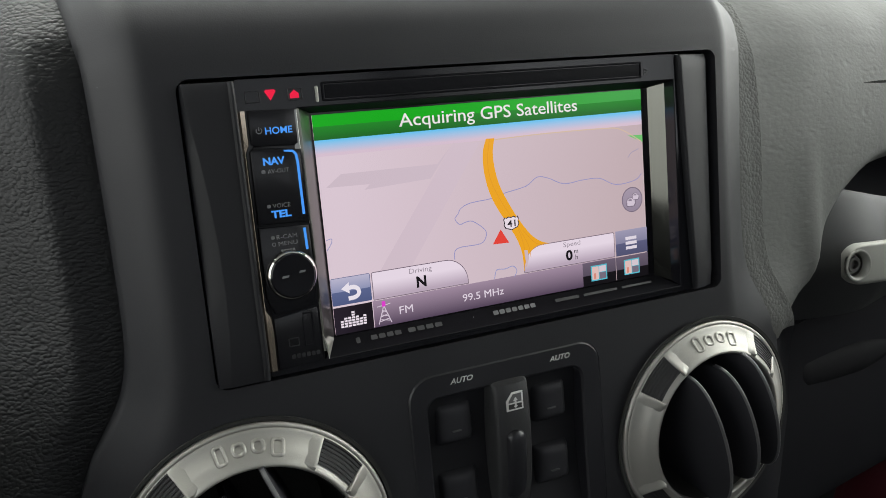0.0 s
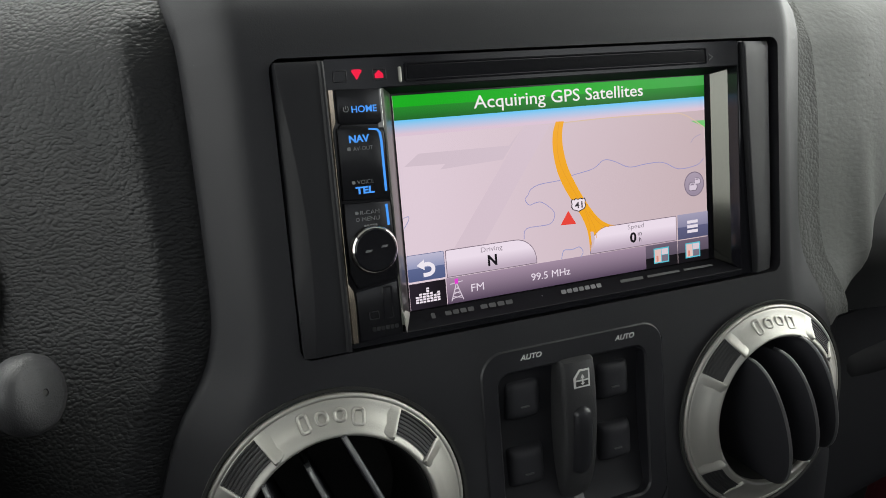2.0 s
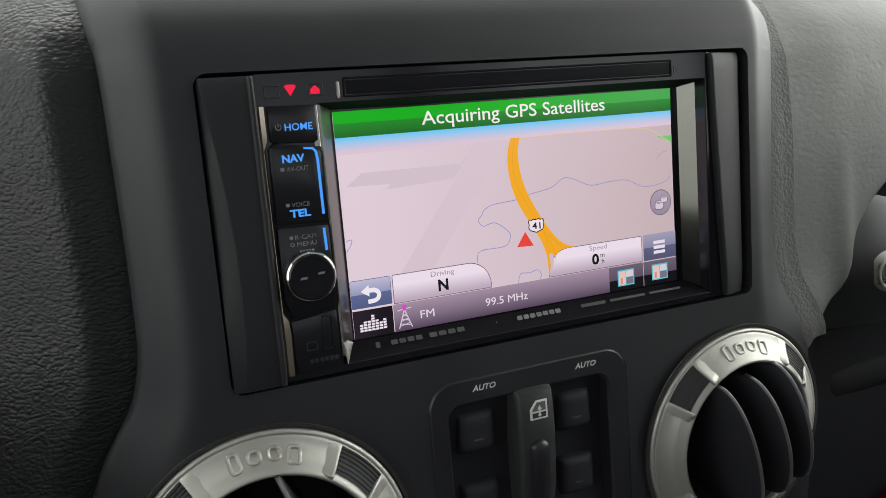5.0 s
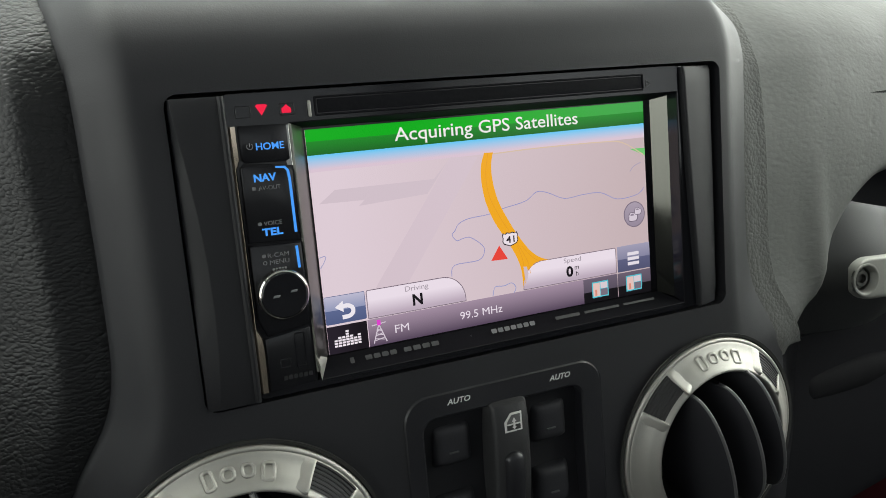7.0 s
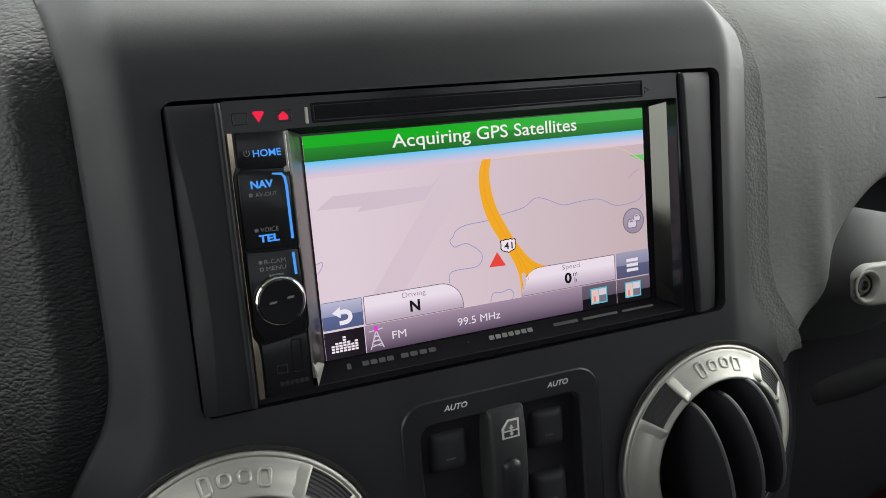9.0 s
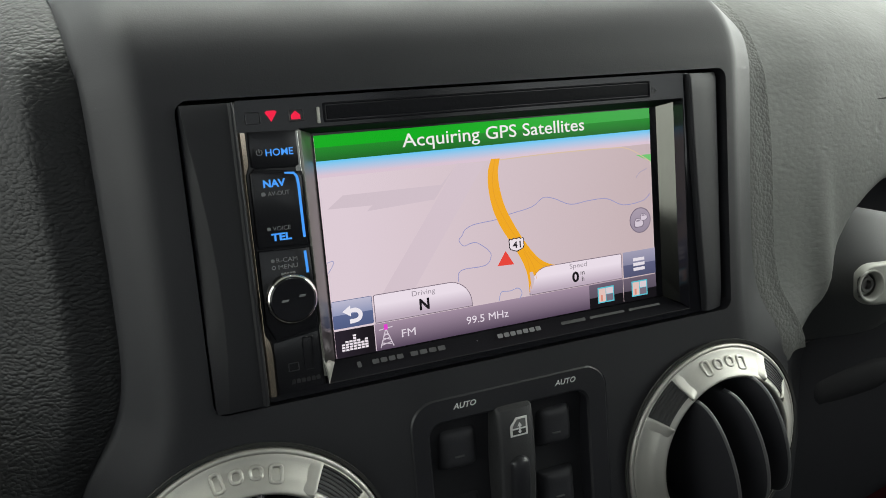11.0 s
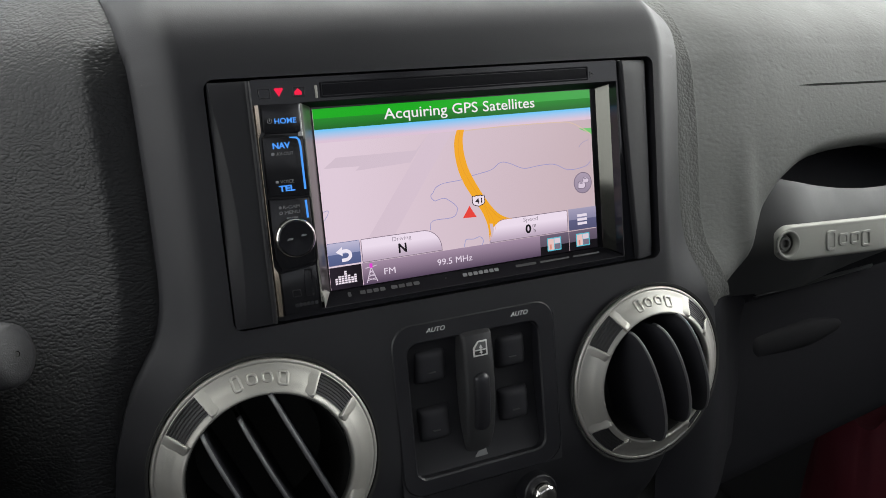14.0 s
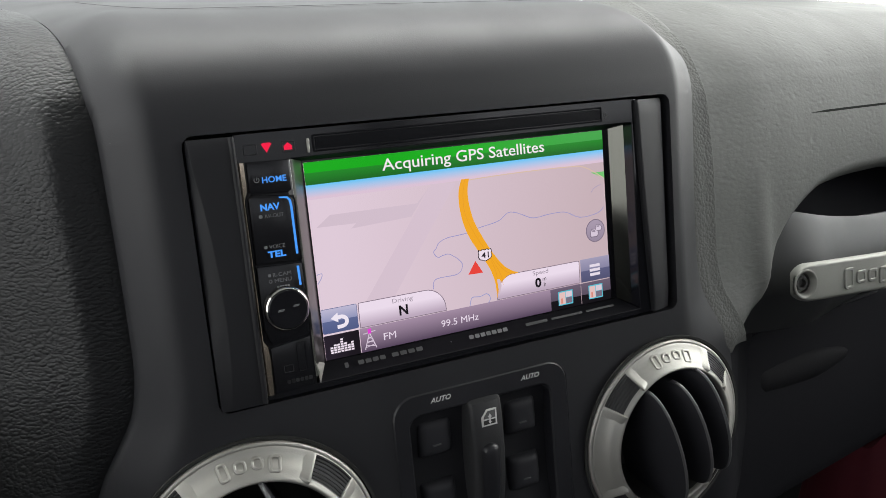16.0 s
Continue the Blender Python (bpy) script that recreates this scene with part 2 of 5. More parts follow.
def rrect(x0, x1, z0, z1, r, n=5):
    pts = []
    for cx, cz, a in ((x1 - r, z0 + r, -90), (x1 - r, z1 - r, 0), (x0 + r, z1 - r, 90), (x0 + r, z0 + r, 180)):
        for k in range(n + 1):
            t = radians(a + 90 * k / n)
            pts.append((cx + r * math.cos(t), cz + r * math.sin(t)))
    return pts


def circle(cx, cz, r, n=48):
    return [(cx + r * math.cos(2 * math.pi * k / n), cz + r * math.sin(2 * math.pi * k / n)) for k in range(n)]


def bridge(bm, loops, closed=True):
    for a, b in zip(loops, loops[1:]):
        m = len(a) if closed else len(a) - 1
        for i in range(m):
            j = (i + 1) % len(a)
            bm.faces.new((a[i], a[j], b[j], b[i]))


def plate(poly, front, back, bevel=0.4, bm=None, steps=2):
    """A solid with that outline (x, z) from y=front (towards the driver) to y=back, its front edge rounded."""
    bm = bm or bmesh.new()
    rings = [[bm.verts.new((x, back, z)) for x, z in poly]]
    for k in range(steps + 1):
        t = math.pi / 2 * k / steps
        rings.append([bm.verts.new((x, front + bevel * (1 - math.sin(t)), z)) for x, z in offset(poly, bevel * (1 - math.cos(t)))])
    bridge(bm, rings)
    bm.faces.new(rings[-1])
    bm.faces.new(rings[0][::-1])
    bmesh.ops.recalc_face_normals(bm, faces=bm.faces)
    return bm


def flat(poly, y, bm=None):
    bm = bm or bmesh.new()
    f = bm.faces.new([bm.verts.new((x, y, z)) for x, z in poly])
    f.normal_update()
    if f.normal.y > 0:
        f.normal_flip()
    return bm


def frame_plate(outer, inner, front, back, bevel=0.4):
    """A plate with a hole: both outlines have the same count of points."""
    bm = bmesh.new()
    loops = [[(x, back, z) for x, z in outer], [(x, front + bevel, z) for x, z in outer], [(x, front, z) for x, z in offset(outer, bevel)],
             [(x, front, z) for x, z in offset(inner, -bevel)], [(x, front + bevel, z) for x, z in inner], [(x, back, z) for x, z in inner]]
    rings = [[bm.verts.new(p) for p in loop] for loop in loops]
    bridge(bm, rings + [rings[0]])
    bmesh.ops.recalc_face_normals(bm, faces=bm.faces)
    return bm


def ribbon(points, width, y, bm=None):
    """A flat stroke along (x, z) points."""
    bm = bm or bmesh.new()
    rows = []
    for i, (x, z) in enumerate(points):
        ax, az = points[max(0, i - 1)]
        bx, bz = points[min(len(points) - 1, i + 1)]
        d = Vector((bx - ax, bz - az)).normalized()
        w = width[i] if isinstance(width, (list, tuple)) else width
        n = Vector((-d.y, d.x)) * w / 2
        rows.append((bm.verts.new((x + n.x, y, z + n.y)), bm.verts.new((x - n.x, y, z - n.y))))
    for (a, b), (c, d) in zip(rows, rows[1:]):
        bm.faces.new((a, c, d, b))
    return bm


def smooth_line(points, n=8):
    """A Catmull-Rom line through the points."""
    p = [points[0], *points, points[-1]]
    out = []
    for a, b, c, d in zip(p, p[1:], p[2:], p[3:]):
        for k in range(n):
            t = k / n
            out.append(tuple(0.5 * (2 * b[i] + (c[i] - a[i]) * t + (2 * a[i] - 5 * b[i] + 4 * c[i] - d[i]) * t * t + (3 * b[i] - a[i] - 3 * c[i] + d[i]) * t ** 3) for i in range(len(b))))
    return out + [points[-1]]


def curve_at(points, x):
    """Smooth value at x through (x, value) points in rising x."""
    xs = [p[0] for p in points]
    if x <= xs[0]:
        return points[0][1]
    for i in range(len(xs) - 1):
        if x <= xs[i + 1]:
            t = (x - xs[i]) / (xs[i + 1] - xs[i])
            slope = []
            for k in (i, i + 1):
                a, b = max(0, k - 1), min(len(xs) - 1, k + 1)
                slope.append((points[b][1] - points[a][1]) / (xs[b] - xs[a]))
            h = xs[i + 1] - xs[i]
            return ((2 * t ** 3 - 3 * t * t + 1) * points[i][1] + (t ** 3 - 2 * t * t + t) * h * slope[0]
                    + (3 * t * t - 2 * t ** 3) * points[i + 1][1] + (t ** 3 - t * t) * h * slope[1])
    return points[-1][1]


def lathe(profile, centre, n=96, start=0.0, end=360.0):
    """Turns (radius, y) about the y axis through centre (x, z)."""
    bm = bmesh.new()
    full = end - start >= 360
    count = n if full else n + 1
    rings = []
    for r, y in profile:
        rings.append([bm.verts.new((centre[0] + r * math.cos(radians(start + (end - start) * k / n)), y, centre[1] + r * math.sin(radians(start + (end - start) * k / n)))) for k in range(count)])
    bridge(bm, rings, closed=full)
    bmesh.ops.recalc_face_normals(bm, faces=bm.faces)
    return bm


def grid(points, close_u=False):
    bm = bmesh.new()
    rows = [[bm.verts.new(p) for p in row] for row in points]
    bridge(bm, rows, closed=close_u)
    return bm


def face_driver(bm):
    """Turns an open sheet's faces towards the driver."""
    bm.normal_update()
    if sum(f.normal.y * f.calc_area() for f in bm.faces) > 0:
        bmesh.ops.reverse_faces(bm, faces=bm.faces)
    return bm


def letters(text, size, x, z, y, mat, parent, name="lettering", align="LEFT", width=None, turn=0.0, shear=0.0, depth=0.05, bold=0.0, label=""):
    """Words in the built-in font, standing at (x, z) on the plane y, their foot on z; width: stretched to that many mm."""
    cu = bpy.data.curves.new("words", "FONT")
    cu.body, cu.size, cu.align_x, cu.shear, cu.extrude, cu.offset, cu.resolution_u = text, size, "LEFT", shear, depth / 2, bold, 3
    ob = bpy.data.objects.new("words", cu)
    scene.collection.objects.link(ob)
    bpy.context.view_layer.update()
    me = bpy.data.meshes.new_from_object(ob.evaluated_get(bpy.context.evaluated_depsgraph_get()))
    bpy.data.objects.remove(ob)
    bpy.data.curves.remove(cu)
    me.name = name
    lo, hi = min(v.co.x for v in me.vertices), max(v.co.x for v in me.vertices)
    k = width / (hi - lo) if width else 1.0
    span = (hi - lo) * k
    left = {"LEFT": 0, "CENTER": -span / 2, "RIGHT": -span}[align]
    m = Matrix.Scale(0.001, 4) @ Matrix.Translation((x, y, z)) @ Matrix.Rotation(radians(-turn), 4, "Y") @ Matrix.Translation((left, 0, 0)) @ Matrix.Rotation(radians(90), 4, "X") @ Matrix.Diagonal((k, 1, 1, 1)) @ Matrix.Translation((-lo, 0, 0))
    me.transform(m)
    me.materials.append(mat)
    made = new(name, me)
    made.parent = parent
    if label:
        made["label"] = label
    return made

# ---- centre stack surround ----


def profile_line():
    """The stack's middle line from foot to windscreen, (y, z) evenly stepped."""
    knots = [(-10.5, -215), (-10.5, -170), (-10.5, -120), (-10.5, -60), (-10.5, 0), (-10.5, 52), (-9.8, 60), (-6.9, 70), (-1.2, 79), (7.4, 87), (19.5, 94), (35, 99.8), (60, 105.4), (100, 114), (170, 129), (300, 158), (470, 194)]
    return knots


HALF = [(-215, 165), (-150, 164), (-115, 160), (-94, 157), (-78, 152), (-67, 147.5), (-58, 142), (-48, 136), (-35, 132.5), (-18, 131.5), (40, 131.5), (62, 131.8), (72, 132.4), (81, 133.4), (89, 134.6), (95, 136.5), (100, 139), (105.4, 143), (114, 152), (129, 168), (158, 195), (194, 215)]
SHEAR = [(50, 0), (62, -0.4), (72, -1.2), (81, -3), (89, -5.5), (95, -8.5), (99.5, -12), (103, -15), (114, -21), (158, -38)]  # the crown draws in on the passenger side
HEM = [(-215, 112), (-160, 133), (-145, 146), (-131, 154), (-120, 158.5), (-110, 160.5), (-101, 161), (-94, 161), (-85, 162), (-60, 200), (120, 200)]  # the passenger side is cut away below
CROWN_DEPTH = [(-215, 1.0), (60, 1.0), (81, 0.9), (89, 0.84), (95, 0.74), (99.8, 0.56), (105.4, 0.36), (114, 0.25), (158, 0.2)]
KIT = (-112.6, 99.0, -47.0, 52.1)
SWITCH = (-48.0, 34.4, -137.5, -57.4)
VENTS = ((-105.4, -105.4), (88.2, -105.5))


def flank(v):
    """How far the passenger's flank has fallen back, from its soft start to its foot."""
    return (v * v / 0.36 if v < 0.18 else v - 0.09) / 0.91


def rim(v):
    """How far the driver's flank has fallen back: flat at first, then an ever steeper bevel."""
    u = max(0.0, (v - 0.26) / 0.74)
    return (u * u / 1.3 if u < 0.65 else u - 0.325) / 0.675


def stack_surround():
    root = thing("centre_stack_surround", "matte charcoal plastic centre stack surround with fine grain and dust", "dashboard trim")
    # stations down the stack, with the openings' edges among them
    zs = sorted({*[round(v, 1) for v in np.arange(-213, 52, 3.0)], KIT[2], KIT[3], SWITCH[2], SWITCH[3]})
    zs = [z for i, z in enumerate(zs) if z in (KIT[2], KIT[3], SWITCH[2], SWITCH[3]) or all(abs(z - e) > 1.0 for e in (KIT[2], KIT[3], SWITCH[2], SWITCH[3]))]
    rows = [(-10.5 + 0.006 * max(0.0, -118 - z) ** 2, z, 0.0) for z in zs]  # the foot draws back
    top = smooth_line([k for k in profile_line() if k[1] >= 52], 7)[1:]
    for i, (y, z) in enumerate(top):
        a, b = ((-10.5, 52.1), *top)[i], top[min(i + 1, len(top) - 1)]
        rows.append((y, z, math.atan2(b[0] - a[0], b[1] - a[1])))
    xs = sorted({*[round(v, 1) for v in np.arange(XC - 107.5, XC + 107.6, 3.0)], XC + 107.5, KIT[0], KIT[1], SWITCH[0], SWITCH[1]})
    edges = (KIT[0], KIT[1], SWITCH[0], SWITCH[1])
    xs = [x for x in xs if x in edges or all(abs(x - e) > 1.0 for e in edges)]
    n = 14
    bm = bmesh.new()
    table = []
    for y, z, lean in rows:
        half = curve_at(HALF, z)
        turn = curve_at(SHEAR, z) if z > 50 else 0.0
        line = []
        for k in range(n, 0, -1):
            line.append((-1, k / n))
        line += [(0, x) for x in xs]
        for k in range(1, n + 1):
            line.append((1, k / n))
        verts = []
        for side, v in line:
            if side == 0:
                verts.append(bm.verts.new((v + turn * (v - xs[0]) / (xs[-1] - xs[0]), y, z)))
            else:
                inner = xs[0] if side < 0 else xs[-1]
                outer = XC + side * (half if side < 0 else min(half if z < 0 else 131.5, curve_at(HEM, z)))
                f = v
                x = inner + (outer - inner) * f
                fall = max(0.0, min(1.0, (-72 - z) / 40)) if side > 0 else 0.0
                d = (14.6 * (1 + 0.6 * fall) if side > 0 else 14.5) * (flank(v) if side > 0 else rim(v)) * curve_at(CROWN_DEPTH, z)
                verts.append(bm.verts.new((x + (turn if side > 0 else 0), y + d * math.cos(lean), z - d * math.sin(lean))))
        # a skirt that runs back under the pads
        first, last = verts[0].co.copy(), verts[-1].co.copy()
        back = Vector((0, 22 * math.cos(lean), -22 * math.sin(lean)))
        verts = [bm.verts.new(first + back + Vector((-1.5, 0, 0)))] + verts + [bm.verts.new(last + back + Vector((1.5, 0, 0)))]
        table.append(verts)
    for a, b in zip(table, table[1:]):
        for i in range(len(a) - 1):
            quad = (a[i], a[i + 1], b[i + 1], b[i])
            c = sum((v.co for v in quad), Vector()) / 4
            if KIT[0] < c.x < KIT[1] and KIT[2] < c.z < KIT[3] or SWITCH[0] < c.x < SWITCH[1] and SWITCH[2] < c.z < SWITCH[3]:
                continue
            if any(math.hypot(c.x - x, c.z - z) < 41.5 for x, z in VENTS):
                continue
            bm.faces.new(quad)
    # the openings' inner walls
    for x0, x1, z0, z1 in (KIT, SWITCH):
        ring = [[bm.verts.new((x, y, z)) for x, z in ((x0, z0), (x1, z0), (x1, z1), (x0, z1))] for y in (-10.5, 14)]
        bridge(bm, ring)
    # the stereo opening's rounded corners
    for sx, x in ((1, KIT[0]), (-1, KIT[1])):
        for sz, z in ((1, KIT[2]), (-1, KIT[3])):
            r = 4.2
            arc = [(x + sx * r * (1 - math.cos(math.radians(a))), z + sz * r * (1 - math.sin(math.radians(a)))) for a in range(0, 91, 15)]
            front, rear = ([bm.verts.new((u, y, v)) for u, v in arc] for y in (-10.5, 14))
            bridge(bm, [front, rear], closed=False)
            bm.faces.new([bm.verts.new((x, -10.5, z)), *front])
    bmesh.ops.remove_doubles(bm, verts=bm.verts, dist=0.02)
    bmesh.ops.recalc_face_normals(bm, faces=bm.faces)
    bmesh.ops.delete(bm, geom=[v for v in bm.verts if not v.link_faces], context="VERTS")
    face_driver(bm)
    part("surround_body", bm, PLASTIC, root, smooth=50)
    # the joint of the top tray, across the crown
    crown = [k for k in smooth_line([k for k in profile_line() if k[1] >= 52], 7) if k[1] > 90]
    line = []
    for k in range(61):
        x = -134 + 230 * k / 60
        y = 39.5 + 55 * max(0.0, (-98 - x) / 36) ** 2 + 22 * max(0.0, (x - 66) / 36) ** 2
        z = np.interp(y, [a for a, b in crown], [b for a, b in crown])
        line.append([(x, y - 0.6, z + 0.3), (x, y, z + 0.55), (x, y + 0.7, z + 0.6)])
    part("tray_joint", face_driver(grid(line)), SEAM, root, "dark joint of the top tray", smooth=0)
    bm = plate([(-146, -215), (140, -215), (140, 60), (-146, 60)], 24, 30, 0.5)
    part("backing", bm, DARK, root, "black backing inside the stack")
    return root


stack_surround()

# ---- dashboard pads ----
LEFT_FACE = [(-700, 172), (-420, 114), (-320, 82), (-260, 61), (-215, 43), (-192, 32), (-168, 17), (-154, 7.6), (-140, -4), (-110, -25)]  # depth of the pad's front, before it leans
LEFT_BAND = [(52, -218), (16, -217), (9, -216), (7, -214), (6.6, -120), (6.5, -40), (6.5, 0), (6.8, 16), (7.4, 32), (8.3, 45), (9.6, 54), (11.4, 61), (14.0, 68), (18.0, 74), (24.4, 81.8), (31.2, 88.3), (40.5, 94.4), (55, 100.4), (75, 106), (120, 115.5), (200, 130), (300, 147), (470, 175)]  # (depth, height) of the band along the stack and of the top
RIGHT_DEPTH = [(100, 3.0), (126, 4.0), (132, 4.6), (137.5, 5.6), (139.5, 8.0), (145, 10), (165, 15.5), (190, 22.5), (225, 33.5), (260, 46), (350, 75), (500, 112), (700, 150)]
ARCH = [(199, -100), (200, -80), (200.3, -77), (203.6, -63.5), (207.4, -51.7), (213.2, -42), (221.9, -35), (231.8, -28.5), (247.9, -22.5), (261.7, -18), (276, -14.3), (302, -12), (338, -11.6), (374, -12.3), (430, -15), (520, -30), (620, -60), (700, -100)]


def flare(z):
    """How far the stack's foot has spread at that height."""
    return curve_at(HALF, z) - 131.5 if z < -18 else 0.0


CREST = [(50, 0), (60, -0.6), (70, -1.8), (78, -3.5), (84, -5.5), (90, -8), (96, -11.5), (102, -16), (120, -25), (200, -30)]


SLANT = 0.0015


def spread(z):
    """Sideways shift of the pads' inner edges along the stack's outline."""
    return min(flare(z), curve_at(HEM, z) - 131.5) if z < 50 else curve_at(CREST, z)


def pad_profile(depth, top, foot, roll, reach, y_back, rise):
    """(y, z) from the foot up the front, over the edge and back to the windscreen."""
    pts = [(depth + 46, foot - 3), (depth + 10, foot - 2.2), (depth + 3, foot - 1.2), (depth + 0.6, foot + 0.5)]
    for k in range(1, 49):
        z = foot + (top - foot) * k / 48
        pts.append((depth, z))
    y, z = depth, top
    for k in range(1, 25):
        up = reach * k / 24
        y, z = depth + roll * up ** 2, top + up
        pts.append((y, z))
    slope = 1 / (2 * roll * reach)
    for k in range(1, 17):
        step = 3.5 + k * 0.9
        slope = slope + (rise - slope) * 0.42
        y, z = y + step, z + step * slope
        pts.append((y, z))
    y0, z0 = pts[-1]
    for k in range(1, 7):
        y = y0 + (y_back - y0) * k / 6
        pts.append((y, z0 + rise * (y - y0)))
    return pts


def left_pad():
    root = thing("driver_side_dash_pad", "black grained vinyl dash pad beside the centre stack, its shade in the colour", "dashboard")
    xs = [-126, -132, -137, -141, -145, -147.5, *[round(-149.5 - 1.25 * k, 2) for k in range(19)], *range(-175, -215, -3), -220, -230, -245, -270, -300, -340, -400, -480, -580, -700]
    band = smooth_line(LEFT_BAND, 6)
    rows = []
    for x in xs:
        w = max(0.0, min(1.0, 1 - (-165 - x) / 95))
        row = []
        for y, z in band:
            side = y + 0.13 * max(0.0, x + 153) * max(0.0, min(1.0, (75 - z) / 30))
            tuck = 9 * max(0.0, min(1.0, (x + 5.5 + curve_at(HALF, z) + 5) / 9)) * max(0.0, min(1.0, (z - 86) / 12))  # under the crown's edge
            front = curve_at(LEFT_FACE, x) + 0.003 * max(0.0, z - 28) ** 2 + 0.009 * max(0.0, z - 50) ** 2 + (y - 6.5 if z < -100 else 0)
            row.append((x - w * flare(z), (side + front + math.hypot(side - front, 2.6 + 0.06 * max(0.0, z - 60))) / 2, z - tuck))
        rows.append(row)
    cut = next(i for i, p in enumerate(rows[0]) if p[2] > -112 and i > 4)
    part("upper_skin", face_driver(grid([row[cut:] for row in rows])), VINYL_SHADED, root, smooth=80)
    part("lower_skin", face_driver(grid([row[:cut + 1] for row in rows])), VINYL_SHADED, root, smooth=80)
    return root


EDGE = [(200, -215), (200, -100), (200.3, -77), (203.6, -63.5), (207.4, -51.7), (213.2, -42), (221.9, -35), (231.8, -28.5), (247.9, -22.5), (261.7, -18), (276, -14.3), (302, -12), (338, -11.6), (374, -12.3), (430, -15), (520, -30), (620, -60), (700, -100)]


def edge_gap(x, z):
    """Distance to the edge of the handle recess."""
    best = 1e9
    p = Vector((x, z))
    for a, b in zip(EDGE, EDGE[1:]):
        a, b = Vector(a), Vector(b)
        t = max(0.0, min(1.0, (p - a).dot(b - a) / (b - a).length_squared))
        best = min(best, (p - a - (b - a) * t).length)
    return best


RIGHT_START = [(100, 46), (140, 46), (180, 52), (230, 54), (700, 54)]
PAD_FOOT = [(110, -96), (146, -86), (152, -80), (158.2, -76), (168.1, -73), (180.7, -71), (192, -63), (203, -50)]  # where the pad folds under, beside the recess
RIGHT_ROLL = [(100, 0.0145), (140, 0.0145), (180, 0.0185), (230, 0.02), (700, 0.02)]


def right_pad():
    root = thing("passenger_side_dash_pad", "grey-black grained vinyl dash pad over the grab handle recess, its window light in the colour", "dashboard")
    near = [117, 122, 127, 130, 133, 135.5, 137, 138, 139, 140, 142, 145, 151, 158, 166, 174, 180, 184, 187, 190, 192.5, 194.5, 196.5, 198, 199.2, 200]
    far = [200, 200.6, 201.5, 203, 205, 207.5, 210, 214, 219, 224, 230, 238, 246, 257, 270, 284, 300, 320, 340, 375, 420, 470, 520, 570, 620, 700]
    bm = bmesh.new()
    for xs in (near, far):
        rows = []
        for x in xs:
            depth, start = curve_at(RIGHT_DEPTH, x), curve_at(RIGHT_START, x)
            foot = -215 if xs is near else curve_at(ARCH, x)
            pts = pad_profile(depth, start, foot, curve_at(RIGHT_ROLL, x), (106 if x < 140 else max(103, 106 - (x - 140) * 0.06)) - start, 470, 0.22)
            row = []
            for i, (y, z) in enumerate(pts):
                w = max(0.0, min(1.0, 1 - (x - 145) / 50)) if z < 50 else max(0.0, min(1 - 0.65 * (x - 117) / 23, 0.35 * (1 - (x - 140) / 50)))
                brow = -45 - max(0.0, 200 - x) * 0.5
                under = 14.0 * max(0.0, (brow - z) / 30) ** 1.5 * max(0.2, min(1.0, (x - 124) / 26)) + 0.022 * max(0.0, -70 - z) ** 2 * max(0.0, min(1.0, (152 - x) / 10)) + 4.0 * max(0.0, -79 - z) * max(0.0, min(1.0, (x - 138) / 16)) + 3.0 * max(0.0, -98 - z)
                roll = 6.0 * max(0.0, 1 - edge_gap(x, z) / 7.0) ** 2 if z < 20 else 0.0
                valley = -4.5 * math.exp(-((x - 189) / 11.0) ** 2) * max(0.0, min(1.0, (12 - z) / 55))
                shown = x + w * spread(z) + 0.45 * min(under, 16) * max(0.0, min(1.0, (x - 155) / 30))
                if z < 0:
                    foot_gap = z - curve_at(PAD_FOOT, shown) + 4
                    fold = max(0.0, 1 - max(0.0, min(edge_gap(x, z), foot_gap)) / 15) ** 2 * 5.0 * max(0.0, min(1.0, -z / 40))
                    roll += fold + 2.2 * max(0.0, -foot_gap)
                row.append(bm.verts.new((shown, y + min(under, 90) + roll + valley + SLANT * max(0.0, min(z, 60)) ** 2, z)))
            rows.append(row)
        bridge(bm, rows, closed=False)
    part("vinyl_skin", face_driver(bm), VINYL_LIT, root, smooth=70)
    strip = []
    for x in np.linspace(117, 140, 13):
        depth = curve_at(RIGHT_DEPTH, min(x, 133)) - 0.9 if x < 139 else curve_at(RIGHT_DEPTH, 139.5) + 2.0
        start = curve_at(RIGHT_START, x)
        pts = pad_profile(depth, start, -215, 0.0145, 106 - start, 400, 0.22)
        under = lambda z: min(90, 0.022 * max(0.0, -70 - z) ** 2 + 2.2 * max(0.0, curve_at(PAD_FOOT, x + spread(z)) - 4 - z))
        strip.append([(x + spread(z) * (1 if z < 50 else 1 - 0.65 * (x - 117) / 23), y + under(z) + SLANT * max(0.0, min(z, 60)) ** 2, z + 1.4 * max(0.0, min(1.0, (z - 50) / 25))) for y, z in pts])
    part("edge_strip", face_driver(grid(strip)), EDGE_VINYL_LIT, root, "coarsely grained edge strip", smooth=60)
    seam = []
    for x in np.linspace(259, 480, 40):
        y, z = curve_at(RIGHT_DEPTH, x) + SLANT * 33 ** 2, 33.2 - (x - 259) * 0.012
        w = 0.75 * min(1, (x - 258) / 25)
        seam.append([(x, y - 0.5, z + w), (x, y - 0.5, z - w)])
    part("lid_seam", face_driver(grid(seam)), SEAM, root, "dark seam of the airbag lid", smooth=0)
    return root


left_pad()
right_pad()

# ---- radio mounting kit ----


